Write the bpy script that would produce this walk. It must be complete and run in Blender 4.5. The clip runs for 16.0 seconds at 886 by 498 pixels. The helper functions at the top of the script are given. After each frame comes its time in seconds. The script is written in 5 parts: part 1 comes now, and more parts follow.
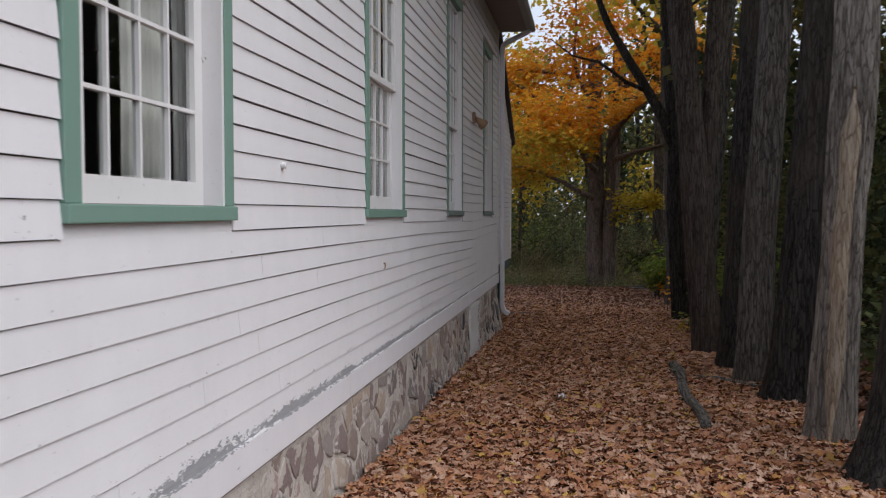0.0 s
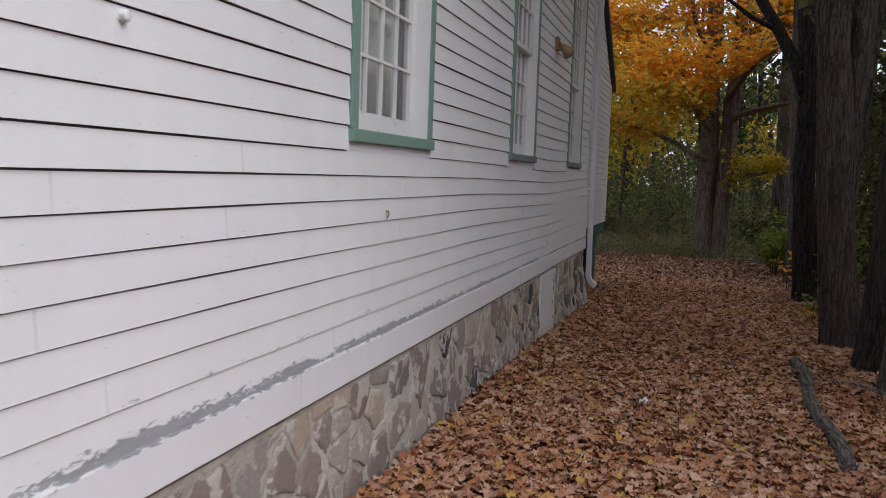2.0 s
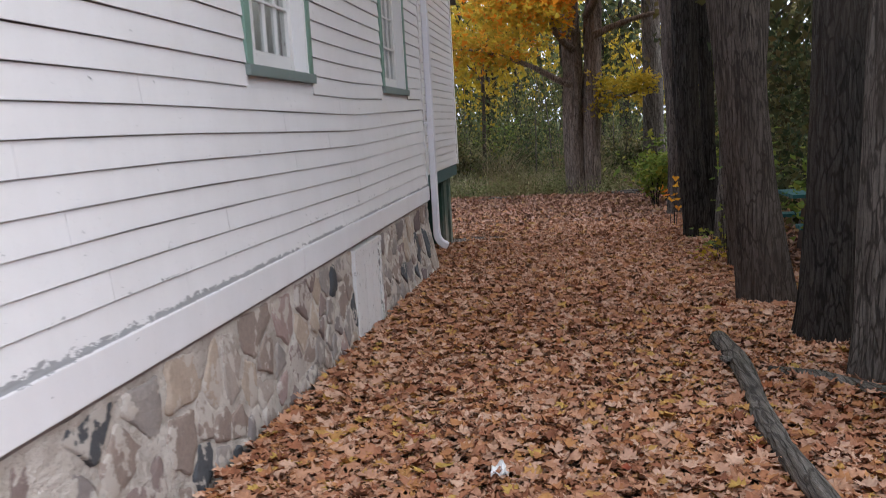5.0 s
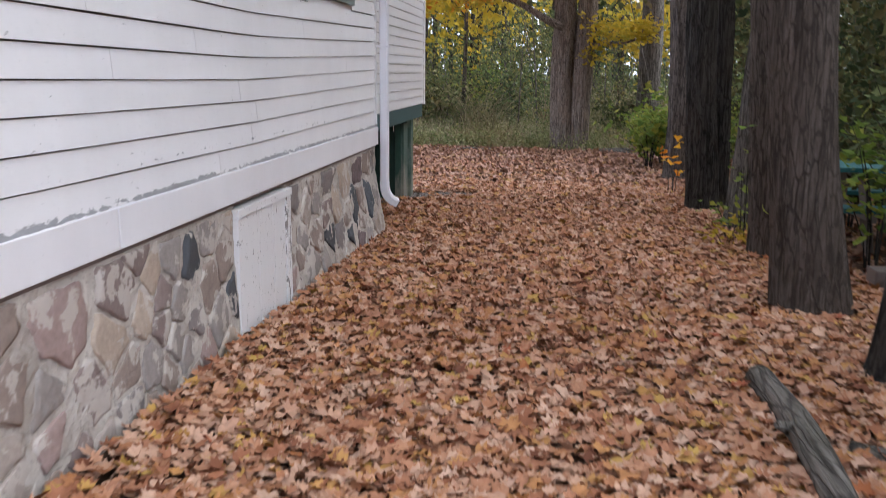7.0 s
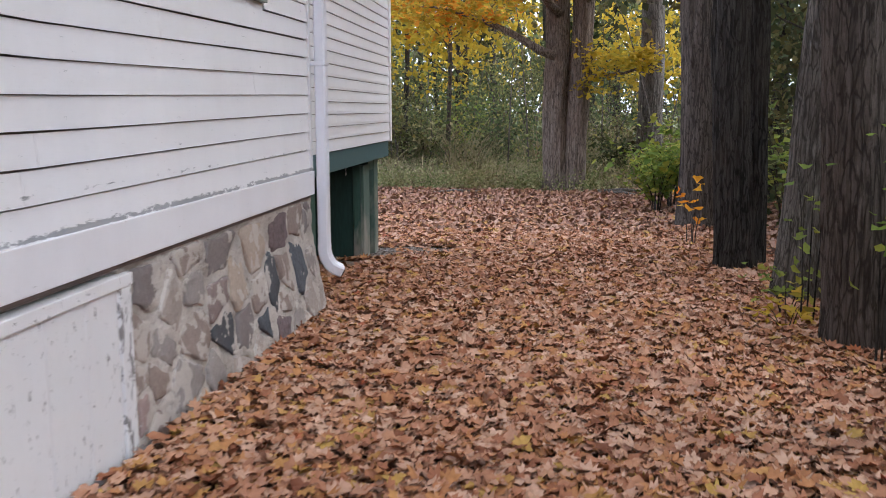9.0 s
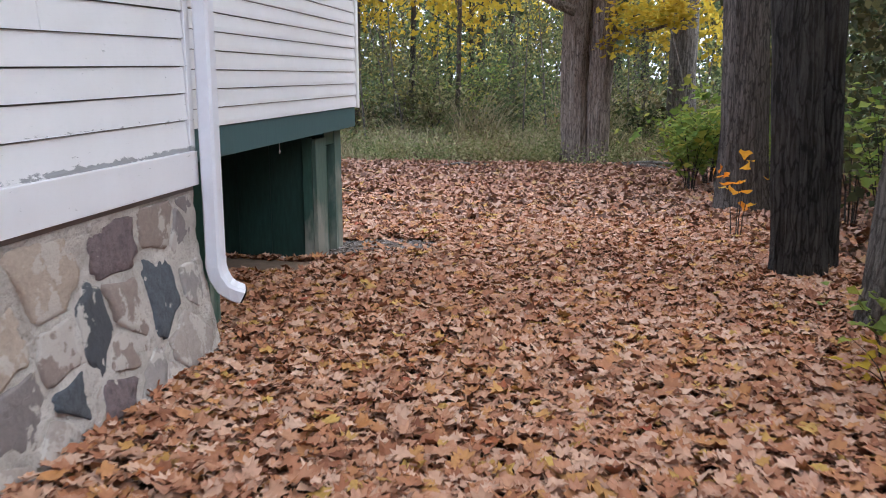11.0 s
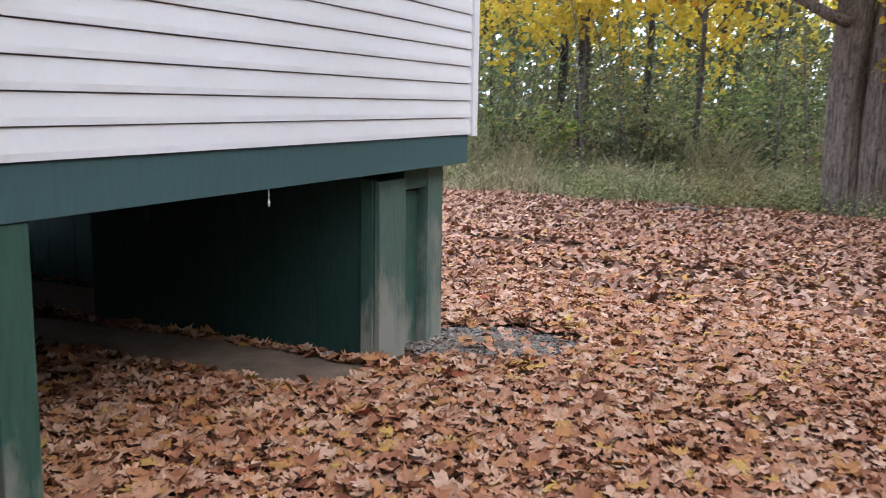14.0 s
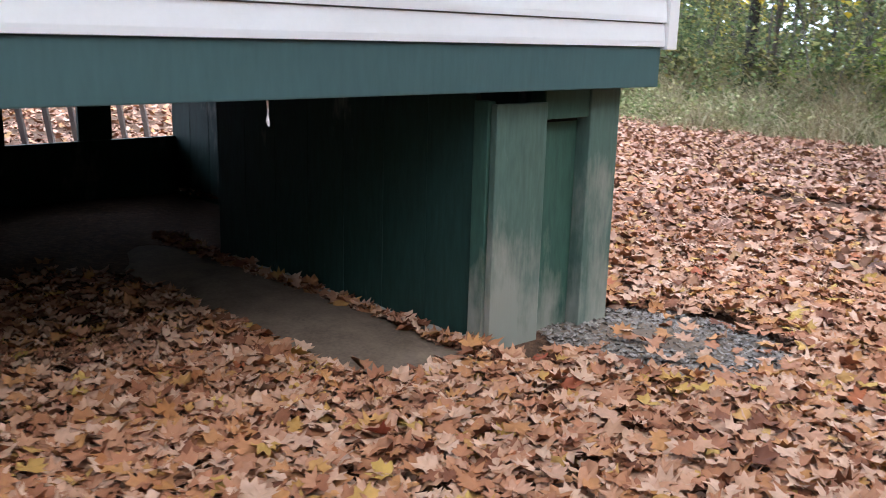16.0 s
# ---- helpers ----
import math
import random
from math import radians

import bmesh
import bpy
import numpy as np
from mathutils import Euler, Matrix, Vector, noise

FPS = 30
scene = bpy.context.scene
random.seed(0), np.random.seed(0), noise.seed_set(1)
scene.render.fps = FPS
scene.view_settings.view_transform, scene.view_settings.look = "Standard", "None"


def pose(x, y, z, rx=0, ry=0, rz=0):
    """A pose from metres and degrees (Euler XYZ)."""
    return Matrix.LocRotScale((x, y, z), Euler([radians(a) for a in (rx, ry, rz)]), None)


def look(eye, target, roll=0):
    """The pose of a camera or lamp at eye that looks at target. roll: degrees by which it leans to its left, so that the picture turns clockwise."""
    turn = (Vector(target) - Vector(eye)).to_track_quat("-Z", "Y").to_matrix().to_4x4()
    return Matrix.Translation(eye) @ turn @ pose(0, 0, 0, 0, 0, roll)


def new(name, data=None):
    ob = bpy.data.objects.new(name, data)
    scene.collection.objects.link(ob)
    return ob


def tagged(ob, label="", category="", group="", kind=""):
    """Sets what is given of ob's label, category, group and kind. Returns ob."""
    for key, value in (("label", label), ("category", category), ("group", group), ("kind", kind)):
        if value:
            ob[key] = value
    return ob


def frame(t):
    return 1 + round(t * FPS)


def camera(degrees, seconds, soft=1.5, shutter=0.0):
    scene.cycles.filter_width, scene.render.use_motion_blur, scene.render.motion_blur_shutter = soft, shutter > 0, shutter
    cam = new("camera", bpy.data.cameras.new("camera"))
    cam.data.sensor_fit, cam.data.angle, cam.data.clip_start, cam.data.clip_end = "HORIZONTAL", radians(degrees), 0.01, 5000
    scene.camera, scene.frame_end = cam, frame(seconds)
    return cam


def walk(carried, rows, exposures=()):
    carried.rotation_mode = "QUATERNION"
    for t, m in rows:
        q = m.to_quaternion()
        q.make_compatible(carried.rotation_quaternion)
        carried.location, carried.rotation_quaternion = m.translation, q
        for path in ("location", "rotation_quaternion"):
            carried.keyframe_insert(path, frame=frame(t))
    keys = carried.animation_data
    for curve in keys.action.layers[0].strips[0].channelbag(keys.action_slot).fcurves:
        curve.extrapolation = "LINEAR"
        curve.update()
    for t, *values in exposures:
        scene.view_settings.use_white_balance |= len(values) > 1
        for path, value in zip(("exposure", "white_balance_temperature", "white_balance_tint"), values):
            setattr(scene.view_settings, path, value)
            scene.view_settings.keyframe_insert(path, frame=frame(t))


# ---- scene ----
cam = camera(52.2, 16.0, soft=0.9, shutter=0.45)
METRES, EYE, TILT, LEAN, TURN = 15.75, 1.277, 0.0, 0.0, 9.1
ROWS = [
    (0.0, 0.0, 0.0, 0.0, -0.0, -2.26, 0.05),
    (0.5, 0.009, 0.0335, -0.0028, 1.53, -3.14, -0.56),
    (1.0, 0.0155, 0.0664, -0.0059, 1.58, -2.44, -1.29),
    (1.5, 0.0219, 0.0984, -0.0087, 4.91, -3.1, -1.66),
    (2.0, 0.0259, 0.1332, -0.0106, 6.8, -4.77, -2.05),
    (2.5, 0.0305, 0.1662, -0.0128, 6.27, -4.45, -1.55),
    (3.0, 0.0345, 0.2, -0.0152, 3.67, -4.88, 0.87),
    (3.5, 0.0375, 0.2299, -0.0177, -0.4, -6.38, 2.27),
    (4.0, 0.0444, 0.2619, -0.0178, -0.92, -5.04, 3.37),
    (6.5, 0.0767, 0.4241, -0.0302, -2.68, -13.22, 1.29),
    (7.0, 0.079, 0.457, -0.0326, -2.05, -11.21, -0.53),
    (7.5, 0.0827, 0.4899, -0.0345, 0.17, -8.78, -0.08),
    (8.0, 0.0842, 0.5259, -0.037, 3.62, -8.32, 0.59),
    (8.5, 0.0898, 0.5583, -0.0385, 2.13, -9.84, 0.67),
    (9.0, 0.0989, 0.5903, -0.0392, -2.53, -8.76, 0.06),
    (11.5, 0.1353, 0.7422, -0.0449, 0.65, -11.03, 0.34),
    (12.0, 0.1423, 0.7702, -0.0453, 3.36, -10.02, 0.51),
    (12.5, 0.1523, 0.7997, -0.0447, 6.87, -7.73, 0.71),
    (13.0, 0.1583, 0.8269, -0.0469, 8.55, -8.05, -0.82),
    (13.5, 0.1651, 0.8531, -0.0489, 11.32, -8.05, -0.82),
    (14.0, 0.1704, 0.8814, -0.0485, 15.58, -9.16, -0.88),
    (14.5, 0.1752, 0.9055, -0.0497, 19.08, -10.58, -1.19),
    (15.0, 0.1825, 0.9285, -0.0505, 26.2, -12.58, -0.75),
    (15.5, 0.1857, 0.9515, -0.0512, 31.87, -14.04, -1.47),
    (16.0, 0.1892, 0.9763, -0.0585, 36.62, -13.23, -1.5),
]
EXPOSURES = [(0.0, 0.08, 6300, 11), (1.5, 0.12, 6300, 11), (2.5, 0.3, 6300, 11), (3.5, 0.7, 6300, 11), (4.2, 0.95, 6250, 11), (6.3, 1.65, 6050, 11), (9.0, 1.92, 6000, 11), (11.3, 2.12, 5780, 9), (12.5, 2.1, 5780, 9), (14.0, 2.25, 5780, 9), (16.0, 2.45, 5750, 7)]
walk(cam, [(t, pose(0, 0, EYE, TILT, LEAN, TURN) @ pose(METRES * x, METRES * y, METRES * z, 90 + pitch, roll, yaw)) for t, x, y, z, yaw, pitch, roll in ROWS], EXPOSURES)

# ---- world, sun and exposure ----
world = bpy.data.worlds.new("overcast_sky")
scene.world = world
world.use_nodes = True
wn = world.node_tree
sky = wn.nodes.new("ShaderNodeTexSky")
sky.sky_type = "NISHITA"
sky.sun_disc = False
sky.sun_elevation = radians(45)
sky.sun_rotation = radians(75)
sky.air_density, sky.dust_density, sky.ozone_density = 1.0, 4.0, 1.0
haze = wn.nodes.new("ShaderNodeMix")
haze.data_type = "RGBA"
haze.inputs[0].default_value = 0.8
haze.inputs[7].default_value = (8.6, 9.2, 10.6, 1)
wn.links.new(sky.outputs[0], haze.inputs[6])
wn.links.new(haze.outputs[2], wn.nodes["Background"].inputs[0])
wn.nodes["Background"].inputs[1].default_value = 0.095
sun_data = bpy.data.lights.new("sun", "SUN")
sun_data.energy, sun_data.angle, sun_data.color = 1.8, radians(55), (1.0, 0.97, 0.95)
sun = new("sun", sun_data)
sun.matrix_world = look((15, 6, 15.5), (0, 11, 0))


# ---- helpers of this scene ----
def ground_z(x, y):
    """Height of the ground."""
    yy = min(max(y, -10), 26)
    return -0.36 - 0.026 * yy + 0.018 * math.sin(0.9 * x + 0.4 * y) * math.sin(0.7 * y)


def thing(name, at=(0, 0, 0), label="", category="", group="", kind=""):
    ob = new(name)
    ob.empty_display_size = 0.1
    ob.location = at
    return tagged(ob, label, category, group, kind)


def under(ob, parent):
    ob.parent = parent
    ob.matrix_parent_inverse = Matrix.Translation(-parent.location)
    return ob


def mesh_of(name, bm, material, smooth=False):
    me = bpy.data.meshes.new(name)
    bm.to_mesh(me)
    bm.free()
    me.materials.append(material)
    if smooth:
        me.polygons.foreach_set("use_smooth", [True] * len(me.polygons))
    return me


def part(name, bm, material, parent=None, label="", smooth=False):
    ob = new(name, mesh_of(name, bm, material, smooth))
    if parent:
        under(ob, parent)
    return tagged(ob, label)


def add_box(bm, x0, x1, y0, y1, z0, z1):
    m = Matrix.Translation(((x0 + x1) / 2, (y0 + y1) / 2, (z0 + z1) / 2)) @ Matrix.Diagonal((x1 - x0, y1 - y0, z1 - z0, 1))
    return bmesh.ops.create_cube(bm, size=1, matrix=m)["verts"]


def block(x0, x1, y0, y1, z0, z1, bevel=0.004):
    bm = bmesh.new()
    add_box(bm, x0, x1, y0, y1, z0, z1)
    if bevel:
        bmesh.ops.bevel(bm, geom=bm.edges[:], offset=bevel, segments=2, affect="EDGES", profile=0.6)
    return bm


def add_prism(bm, outline, axis_pairs):
    """A prism between two placed copies of an outline; axis_pairs: two functions from (u, v) to a place."""
    a = [bm.verts.new(axis_pairs[0](u, v)) for u, v in outline]
    b = [bm.verts.new(axis_pairs[1](u, v)) for u, v in outline]
    n = len(outline)
    for i in range(n):
        bm.faces.new((a[i], a[(i + 1) % n], b[(i + 1) % n], b[i]))
    bm.faces.new(a[::-1])
    bm.faces.new(b)
    bmesh.ops.recalc_face_normals(bm, faces=bm.faces[:])


def add_tube(bm, pts, radii, sides=8, cap=True):
    """A tapered tube along points."""
    rings = []
    pts = [Vector(p) for p in pts]
    for i, p in enumerate(pts):
        d = (pts[min(i + 1, len(pts) - 1)] - pts[max(i - 1, 0)]).normalized()
        q = d.to_track_quat("Z", "Y")
        rings.append([bm.verts.new(p + q @ Vector((math.cos(a) * radii[i], math.sin(a) * radii[i], 0)))
                      for a in (2 * math.pi * k / sides for k in range(sides))])
    for r0, r1 in zip(rings, rings[1:]):
        for k in range(sides):
            bm.faces.new((r0[k], r0[(k + 1) % sides], r1[(k + 1) % sides], r1[k]))
    if cap:
        bm.faces.new(rings[0][::-1])
        bm.faces.new(rings[-1])


# ---- materials ----
def nodes_of(name, rough=0.6, spec=0.3):
    m = bpy.data.materials.new(name)
    m.use_nodes = True
    nt = m.node_tree
    b = nt.nodes["Principled BSDF"]
    b.inputs["Roughness"].default_value = rough
    b.inputs["Specular IOR Level"].default_value = spec
    return m, nt, b


def coords(nt, scale=(1, 1, 1), world_space=True):
    mp = nt.nodes.new("ShaderNodeMapping")
    mp.inputs["Scale"].default_value = scale
    if world_space:
        nt.links.new(nt.nodes.new("ShaderNodeNewGeometry").outputs["Position"], mp.inputs[0])
    else:
        nt.links.new(nt.nodes.new("ShaderNodeTexCoord").outputs["Object"], mp.inputs[0])
    return mp.outputs[0]


def noise_tex(nt, vec, scale, detail=4, rough=0.55, distort=0.0):
    n = nt.nodes.new("ShaderNodeTexNoise")
    n.inputs["Scale"].default_value, n.inputs["Detail"].default_value = scale, detail
    n.inputs["Roughness"].default_value, n.inputs["Distortion"].default_value = rough, distort
    nt.links.new(vec, n.inputs["Vector"])
    return n.outputs[0]


def ramp(nt, value, stops, constant=False):
    r = nt.nodes.new("ShaderNodeValToRGB")
    e = r.color_ramp.elements
    while len(e) < len(stops):
        e.new(0.5)
    for el, (p, c) in zip(e, stops):
        el.position = p
        el.color = (*c, 1) if len(c) == 3 else c
    if constant:
        r.color_ramp.interpolation = "CONSTANT"
    nt.links.new(value, r.inputs[0])
    return r.outputs[0]


def grey(a):
    return (a, a, a)


def mix(nt, fac, a, b, mode="MIX"):
    m = nt.nodes.new("ShaderNodeMix")
    m.data_type, m.blend_type = "RGBA", mode
    for v, i in ((fac, 0), (a, 6), (b, 7)):
        if isinstance(v, (int, float)):
            m.inputs[i].default_value = v
        elif isinstance(v, tuple):
            m.inputs[i].default_value = (*v, 1)
        else:
            nt.links.new(v, m.inputs[i])
    return m.outputs[2]


def sums(nt, op, a, b):
    m = nt.nodes.new("ShaderNodeMath")
    m.operation = op
    for v, i in ((a, 0), (b, 1)):
        if isinstance(v, (int, float)):
            m.inputs[i].default_value = v
        else:
            nt.links.new(v, m.inputs[i])
    return m.outputs[0]


def bump(nt, bsdf, height, strength=0.3, dist=0.01):
    b = nt.nodes.new("ShaderNodeBump")
    b.inputs["Strength"].default_value, b.inputs["Distance"].default_value = strength, dist
    nt.links.new(height, b.inputs["Height"])
    nt.links.new(b.outputs[0], bsdf.inputs["Normal"])


def axis(nt, k):
    s = nt.nodes.new("ShaderNodeSeparateXYZ")
    nt.links.new(nt.nodes.new("ShaderNodeNewGeometry").outputs["Position"], s.inputs[0])
    return s.outputs[k]


def weathered_paint(name, colour, under_coat, peel=0.66, band=None, rough=0.55, grain=(1, 1, 1)):
    """Paint with dirt at two scales, scratches and peeled spots. band: height and half-width of a strip of weathered wood."""
    m, nt, b = nodes_of(name, rough, 0.35)
    fine = noise_tex(nt, coords(nt, grain), 34, 6, 0.65)
    big = noise_tex(nt, coords(nt, (1, 0.6, 1.2)), 1.3, 5, 0.6)
    streak = noise_tex(nt, coords(nt, (3, 3, 0.8)), 1.6, 4, 0.6)
    dirt = mix(nt, 0.5, big, streak)
    c = mix(nt, ramp(nt, dirt, [(0.35, grey(0.0)), (0.75, grey(1.0))]), colour, tuple(v * w for v, w in zip(colour, (0.91, 0.905, 0.90))))
    c = mix(nt, ramp(nt, fine, [(0.30, grey(0.35)), (0.42, grey(0.0))]), c, tuple(v * 0.85 for v in colour))
    spots = noise_tex(nt, coords(nt, grain), 16, 8, 0.72, 0.3)
    mask_source = spots
    if band:
        zc, half = band
        flakes = noise_tex(nt, coords(nt, (1, 0.55, 1.4)), 34, 9, 0.7, 0.5)
        off = sums(nt, "SUBTRACT", axis(nt, 2), zc)
        off = sums(nt, "MAXIMUM", off, sums(nt, "MULTIPLY", off, -2.2))
        wide = ramp(nt, sums(nt, "DIVIDE", axis(nt, 1), 16), [(0.18, grey(half)), (0.36, grey(half * 0.62)), (0.66, grey(half * 0.30))])
        near = sums(nt, "MAXIMUM", sums(nt, "SUBTRACT", 1.0, sums(nt, "DIVIDE", off, wide)), 0)
        along = ramp(nt, noise_tex(nt, coords(nt, (0, 1, 0)), 1.4, 5), [(0.36, grey(0.45)), (0.6, grey(1.0))])
        second = sums(nt, "ABSOLUTE", sums(nt, "SUBTRACT", axis(nt, 2), zc + 0.138), 0)
        second = sums(nt, "MAXIMUM", sums(nt, "SUBTRACT", 1.0, sums(nt, "DIVIDE", second, half * 0.22)), 0)
        worn = sums(nt, "ADD", sums(nt, "MULTIPLY", near, 0.50), sums(nt, "MULTIPLY", second, 0.13))
        mask_source = sums(nt, "ADD", sums(nt, "ADD", 0.5, sums(nt, "MULTIPLY", sums(nt, "SUBTRACT", mix(nt, 0.75, spots, flakes), 0.5), 1.5)), sums(nt, "MULTIPLY", worn, along))
    mask = ramp(nt, mask_source, [(peel, grey(0.0)), (peel + 0.012, grey(1.0))])
    wood = mix(nt, noise_tex(nt, coords(nt, (30, 2, 30)), 3, 5), under_coat, tuple(v * 0.55 for v in under_coat))
    nt.links.new(mix(nt, mask, c, wood), b.inputs["Base Color"])
    bump(nt, b, sums(nt, "SUBTRACT", sums(nt, "MULTIPLY", fine, 0.35), mask), 0.35, 0.003)
    return m


WOOD_GREY = (0.41, 0.41, 0.42)
M_CLAP = weathered_paint("white_clapboard_paint", (0.80, 0.79, 0.80), WOOD_GREY, 0.70, band=(0.258, 0.090), grain=(1, 0.7, 1.6))
M_SKIRT = weathered_paint("white_skirt_paint", (0.80, 0.79, 0.81), WOOD_GREY, 0.70, band=(0.262, 0.075), grain=(1, 0.8, 1.3))
M_HATCH = weathered_paint("peeling_hatch_paint", (0.78, 0.77, 0.77), (0.30, 0.28, 0.27), 0.615, grain=(2.0, 2.2, 1.1))
M_HATCH_POST = weathered_paint("flaking_post_paint", (0.76, 0.75, 0.75), (0.30, 0.28, 0.27), 0.52, grain=(1.5, 1.5, 0.5))
M_SASH = weathered_paint("white_sash_paint", (0.78, 0.77, 0.76), (0.38, 0.36, 0.35), 0.66, grain=(1, 1, 0.6))
M_GREEN_TRIM = weathered_paint("green_trim_paint", (0.20, 0.325, 0.265), (0.50, 0.52, 0.50), 0.66, grain=(1, 1, 0.7))
M_SILL_GREY = weathered_paint("grey_green_sill_paint", (0.20, 0.25, 0.24), (0.33, 0.33, 0.33), 0.62)
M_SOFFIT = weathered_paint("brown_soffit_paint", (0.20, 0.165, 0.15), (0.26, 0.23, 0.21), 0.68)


def plain(name, colour, rough=0.5, spec=0.4, metal=0.0, var=0.12, scale=5.0, relief=0.08):
    m, nt, b = nodes_of(name, rough, spec)
    n1, n2 = noise_tex(nt, coords(nt), scale, 5), noise_tex(nt, coords(nt), scale * 9, 4)
    n = mix(nt, 0.4, n1, n2)
    nt.links.new(mix(nt, ramp(nt, n, [(0.3, grey(0.0)), (0.7, grey(1.0))]), tuple(v * (1 - var) for v in colour), tuple(min(1, v * (1 + var)) for v in colour)), b.inputs["Base Color"])
    b.inputs["Metallic"].default_value = metal
    bump(nt, b, n, relief, 0.004)
    return m


M_VINYL = plain("white_vinyl", (0.82, 0.81, 0.82), 0.42, 0.45, var=0.03, relief=0.03)
M_SPOUT = plain("white_enamelled_aluminium", (0.78, 0.78, 0.83), 0.35, 0.5, var=0.04, relief=0.02)
M_DARK = plain("matt_black", (0.012, 0.012, 0.012), 0.9, 0.1)
M_SHINGLE = plain("grey_asphalt_shingle", (0.10, 0.095, 0.095), 0.9, 0.15, var=0.35, scale=6, relief=0.5)
M_FASCIA = plain("grey_fascia_paint", (0.33, 0.34, 0.34), 0.6, 0.3)
# Low grey puts the dimness of the rooms into their surfaces.
M_PLASTER = plain("darkened_room_plaster", (0.30, 0.29, 0.27), 0.9, 0.1)
M_CURTAIN = plain("faded_grey_curtain", (0.84, 0.82, 0.78), 0.95, 0.05, var=0.15, scale=3)
M_RUST = plain("rusty_tan_metal", (0.32, 0.20, 0.12), 0.7, 0.3, var=0.4, scale=14, relief=0.3)
M_PORCELAIN = plain("white_porcelain", (0.85, 0.85, 0.84), 0.25, 0.5, var=0.02)
M_PAPER = plain("white_paper_scrap", (0.80, 0.80, 0.80), 0.85, 0.1, var=0.05)
M_TEAL = plain("teal_painted_metal", (0.035, 0.15, 0.155), 0.5, 0.4, var=0.15)


def green_boards(name, colour, dusty, streak=0.25, dirt=0.0):
    """Dark green paint that turns dusty grey-beige in worn patches."""
    m, nt, b = nodes_of(name, 0.6, 0.3)
    n1 = noise_tex(nt, coords(nt, (1, 1, 0.5)), 3.2, 6, 0.6)
    n2 = noise_tex(nt, coords(nt, (3, 3, 0.5)), 14, 6, 0.65)
    c = mix(nt, ramp(nt, n2, [(0.3, grey(0.0)), (0.7, grey(1.0))]), tuple(v * (1 - streak) for v in colour), tuple(v * (1 + streak) for v in colour))
    splash = sums(nt, "MULTIPLY", sums(nt, "SUBTRACT", -0.38, axis(nt, 2)), dirt)
    worn = ramp(nt, sums(nt, "ADD", splash, sums(nt, "ADD", sums(nt, "MULTIPLY", n1, 0.8), sums(nt, "MULTIPLY", n2, 0.12))), [(0.42 - dusty, grey(0.0)), (0.58 - dusty, grey(1.0))])
    c = mix(nt, sums(nt, "MULTIPLY", worn, 0.75), c, (0.36, 0.34, 0.29))
    nt.links.new(c, b.inputs["Base Color"])
    bump(nt, b, n2, 0.15, 0.004)
    return m


M_BEAM = green_boards("blue_green_beam_paint", (0.062, 0.118, 0.122), -0.25, 0.08)
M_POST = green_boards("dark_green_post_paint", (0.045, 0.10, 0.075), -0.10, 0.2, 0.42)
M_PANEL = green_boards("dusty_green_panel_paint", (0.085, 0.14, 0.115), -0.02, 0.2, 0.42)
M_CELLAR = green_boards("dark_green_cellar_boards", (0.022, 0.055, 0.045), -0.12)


def glass_material():
    m = bpy.data.materials.new("old_window_glass")
    m.use_nodes = True
    nt = m.node_tree
    nt.nodes.remove(nt.nodes["Principled BSDF"])
    clear, gloss = nt.nodes.new("ShaderNodeBsdfTransparent"), nt.nodes.new("ShaderNodeBsdfGlossy")
    clear.inputs[0].default_value = (0.86, 0.88, 0.87, 1)
    gloss.inputs["Roughness"].default_value = 0.03
    edge_on = nt.nodes.new("ShaderNodeLayerWeight").outputs["Facing"]
    gloss_share = sums(nt, "ADD", 0.05, sums(nt, "MULTIPLY", sums(nt, "POWER", edge_on, 4.0), 0.6))
    b = nt.nodes.new("ShaderNodeBump")
    b.inputs["Strength"].default_value, b.inputs["Distance"].default_value = 0.06, 0.02
    nt.links.new(noise_tex(nt, coords(nt), 4, 1), b.inputs["Height"])
    nt.links.new(b.outputs[0], gloss.inputs["Normal"])
    ms = nt.nodes.new("ShaderNodeMixShader")
    nt.links.new(gloss_share, ms.inputs[0])
    nt.links.new(clear.outputs[0], ms.inputs[1])
    nt.links.new(gloss.outputs[0], ms.inputs[2])
    nt.links.new(ms.outputs[0], nt.nodes["Material Output"].inputs[0])
    return m


M_GLASS = glass_material()


def stone_material():
    m, nt, b = nodes_of("field_stone", 0.8, 0.25)
    rnd = nt.nodes.new("ShaderNodeObjectInfo").outputs["Random"]
    tone = ramp(nt, rnd, [(0.0, (0.33, 0.26, 0.225)), (0.2, (0.44, 0.375, 0.33)), (0.36, (0.29, 0.225, 0.208)), (0.5, (0.36, 0.32, 0.298)),
                          (0.66, (0.50, 0.405, 0.325)), (0.78, (0.26, 0.225, 0.215)), (0.88, (0.085, 0.09, 0.10)), (0.94, (0.42, 0.31, 0.285))], True)
    grain = noise_tex(nt, coords(nt), 38, 6, 0.7)
    blot = noise_tex(nt, coords(nt), 7, 5, 0.6)
    c = mix(nt, ramp(nt, grain, [(0.3, grey(0.0)), (0.7, grey(1.0))]), mix(nt, 0.30, tone, (0.06, 0.055, 0.05)), tone)
    c = mix(nt, ramp(nt, blot, [(0.535, grey(0.0)), (0.57, grey(0.85))]), c, (0.54, 0.49, 0.44))
    nt.links.new(c, b.inputs["Base Color"])
    bump(nt, b, mix(nt, 0.5, grain, blot), 0.9, 0.02)
    return m


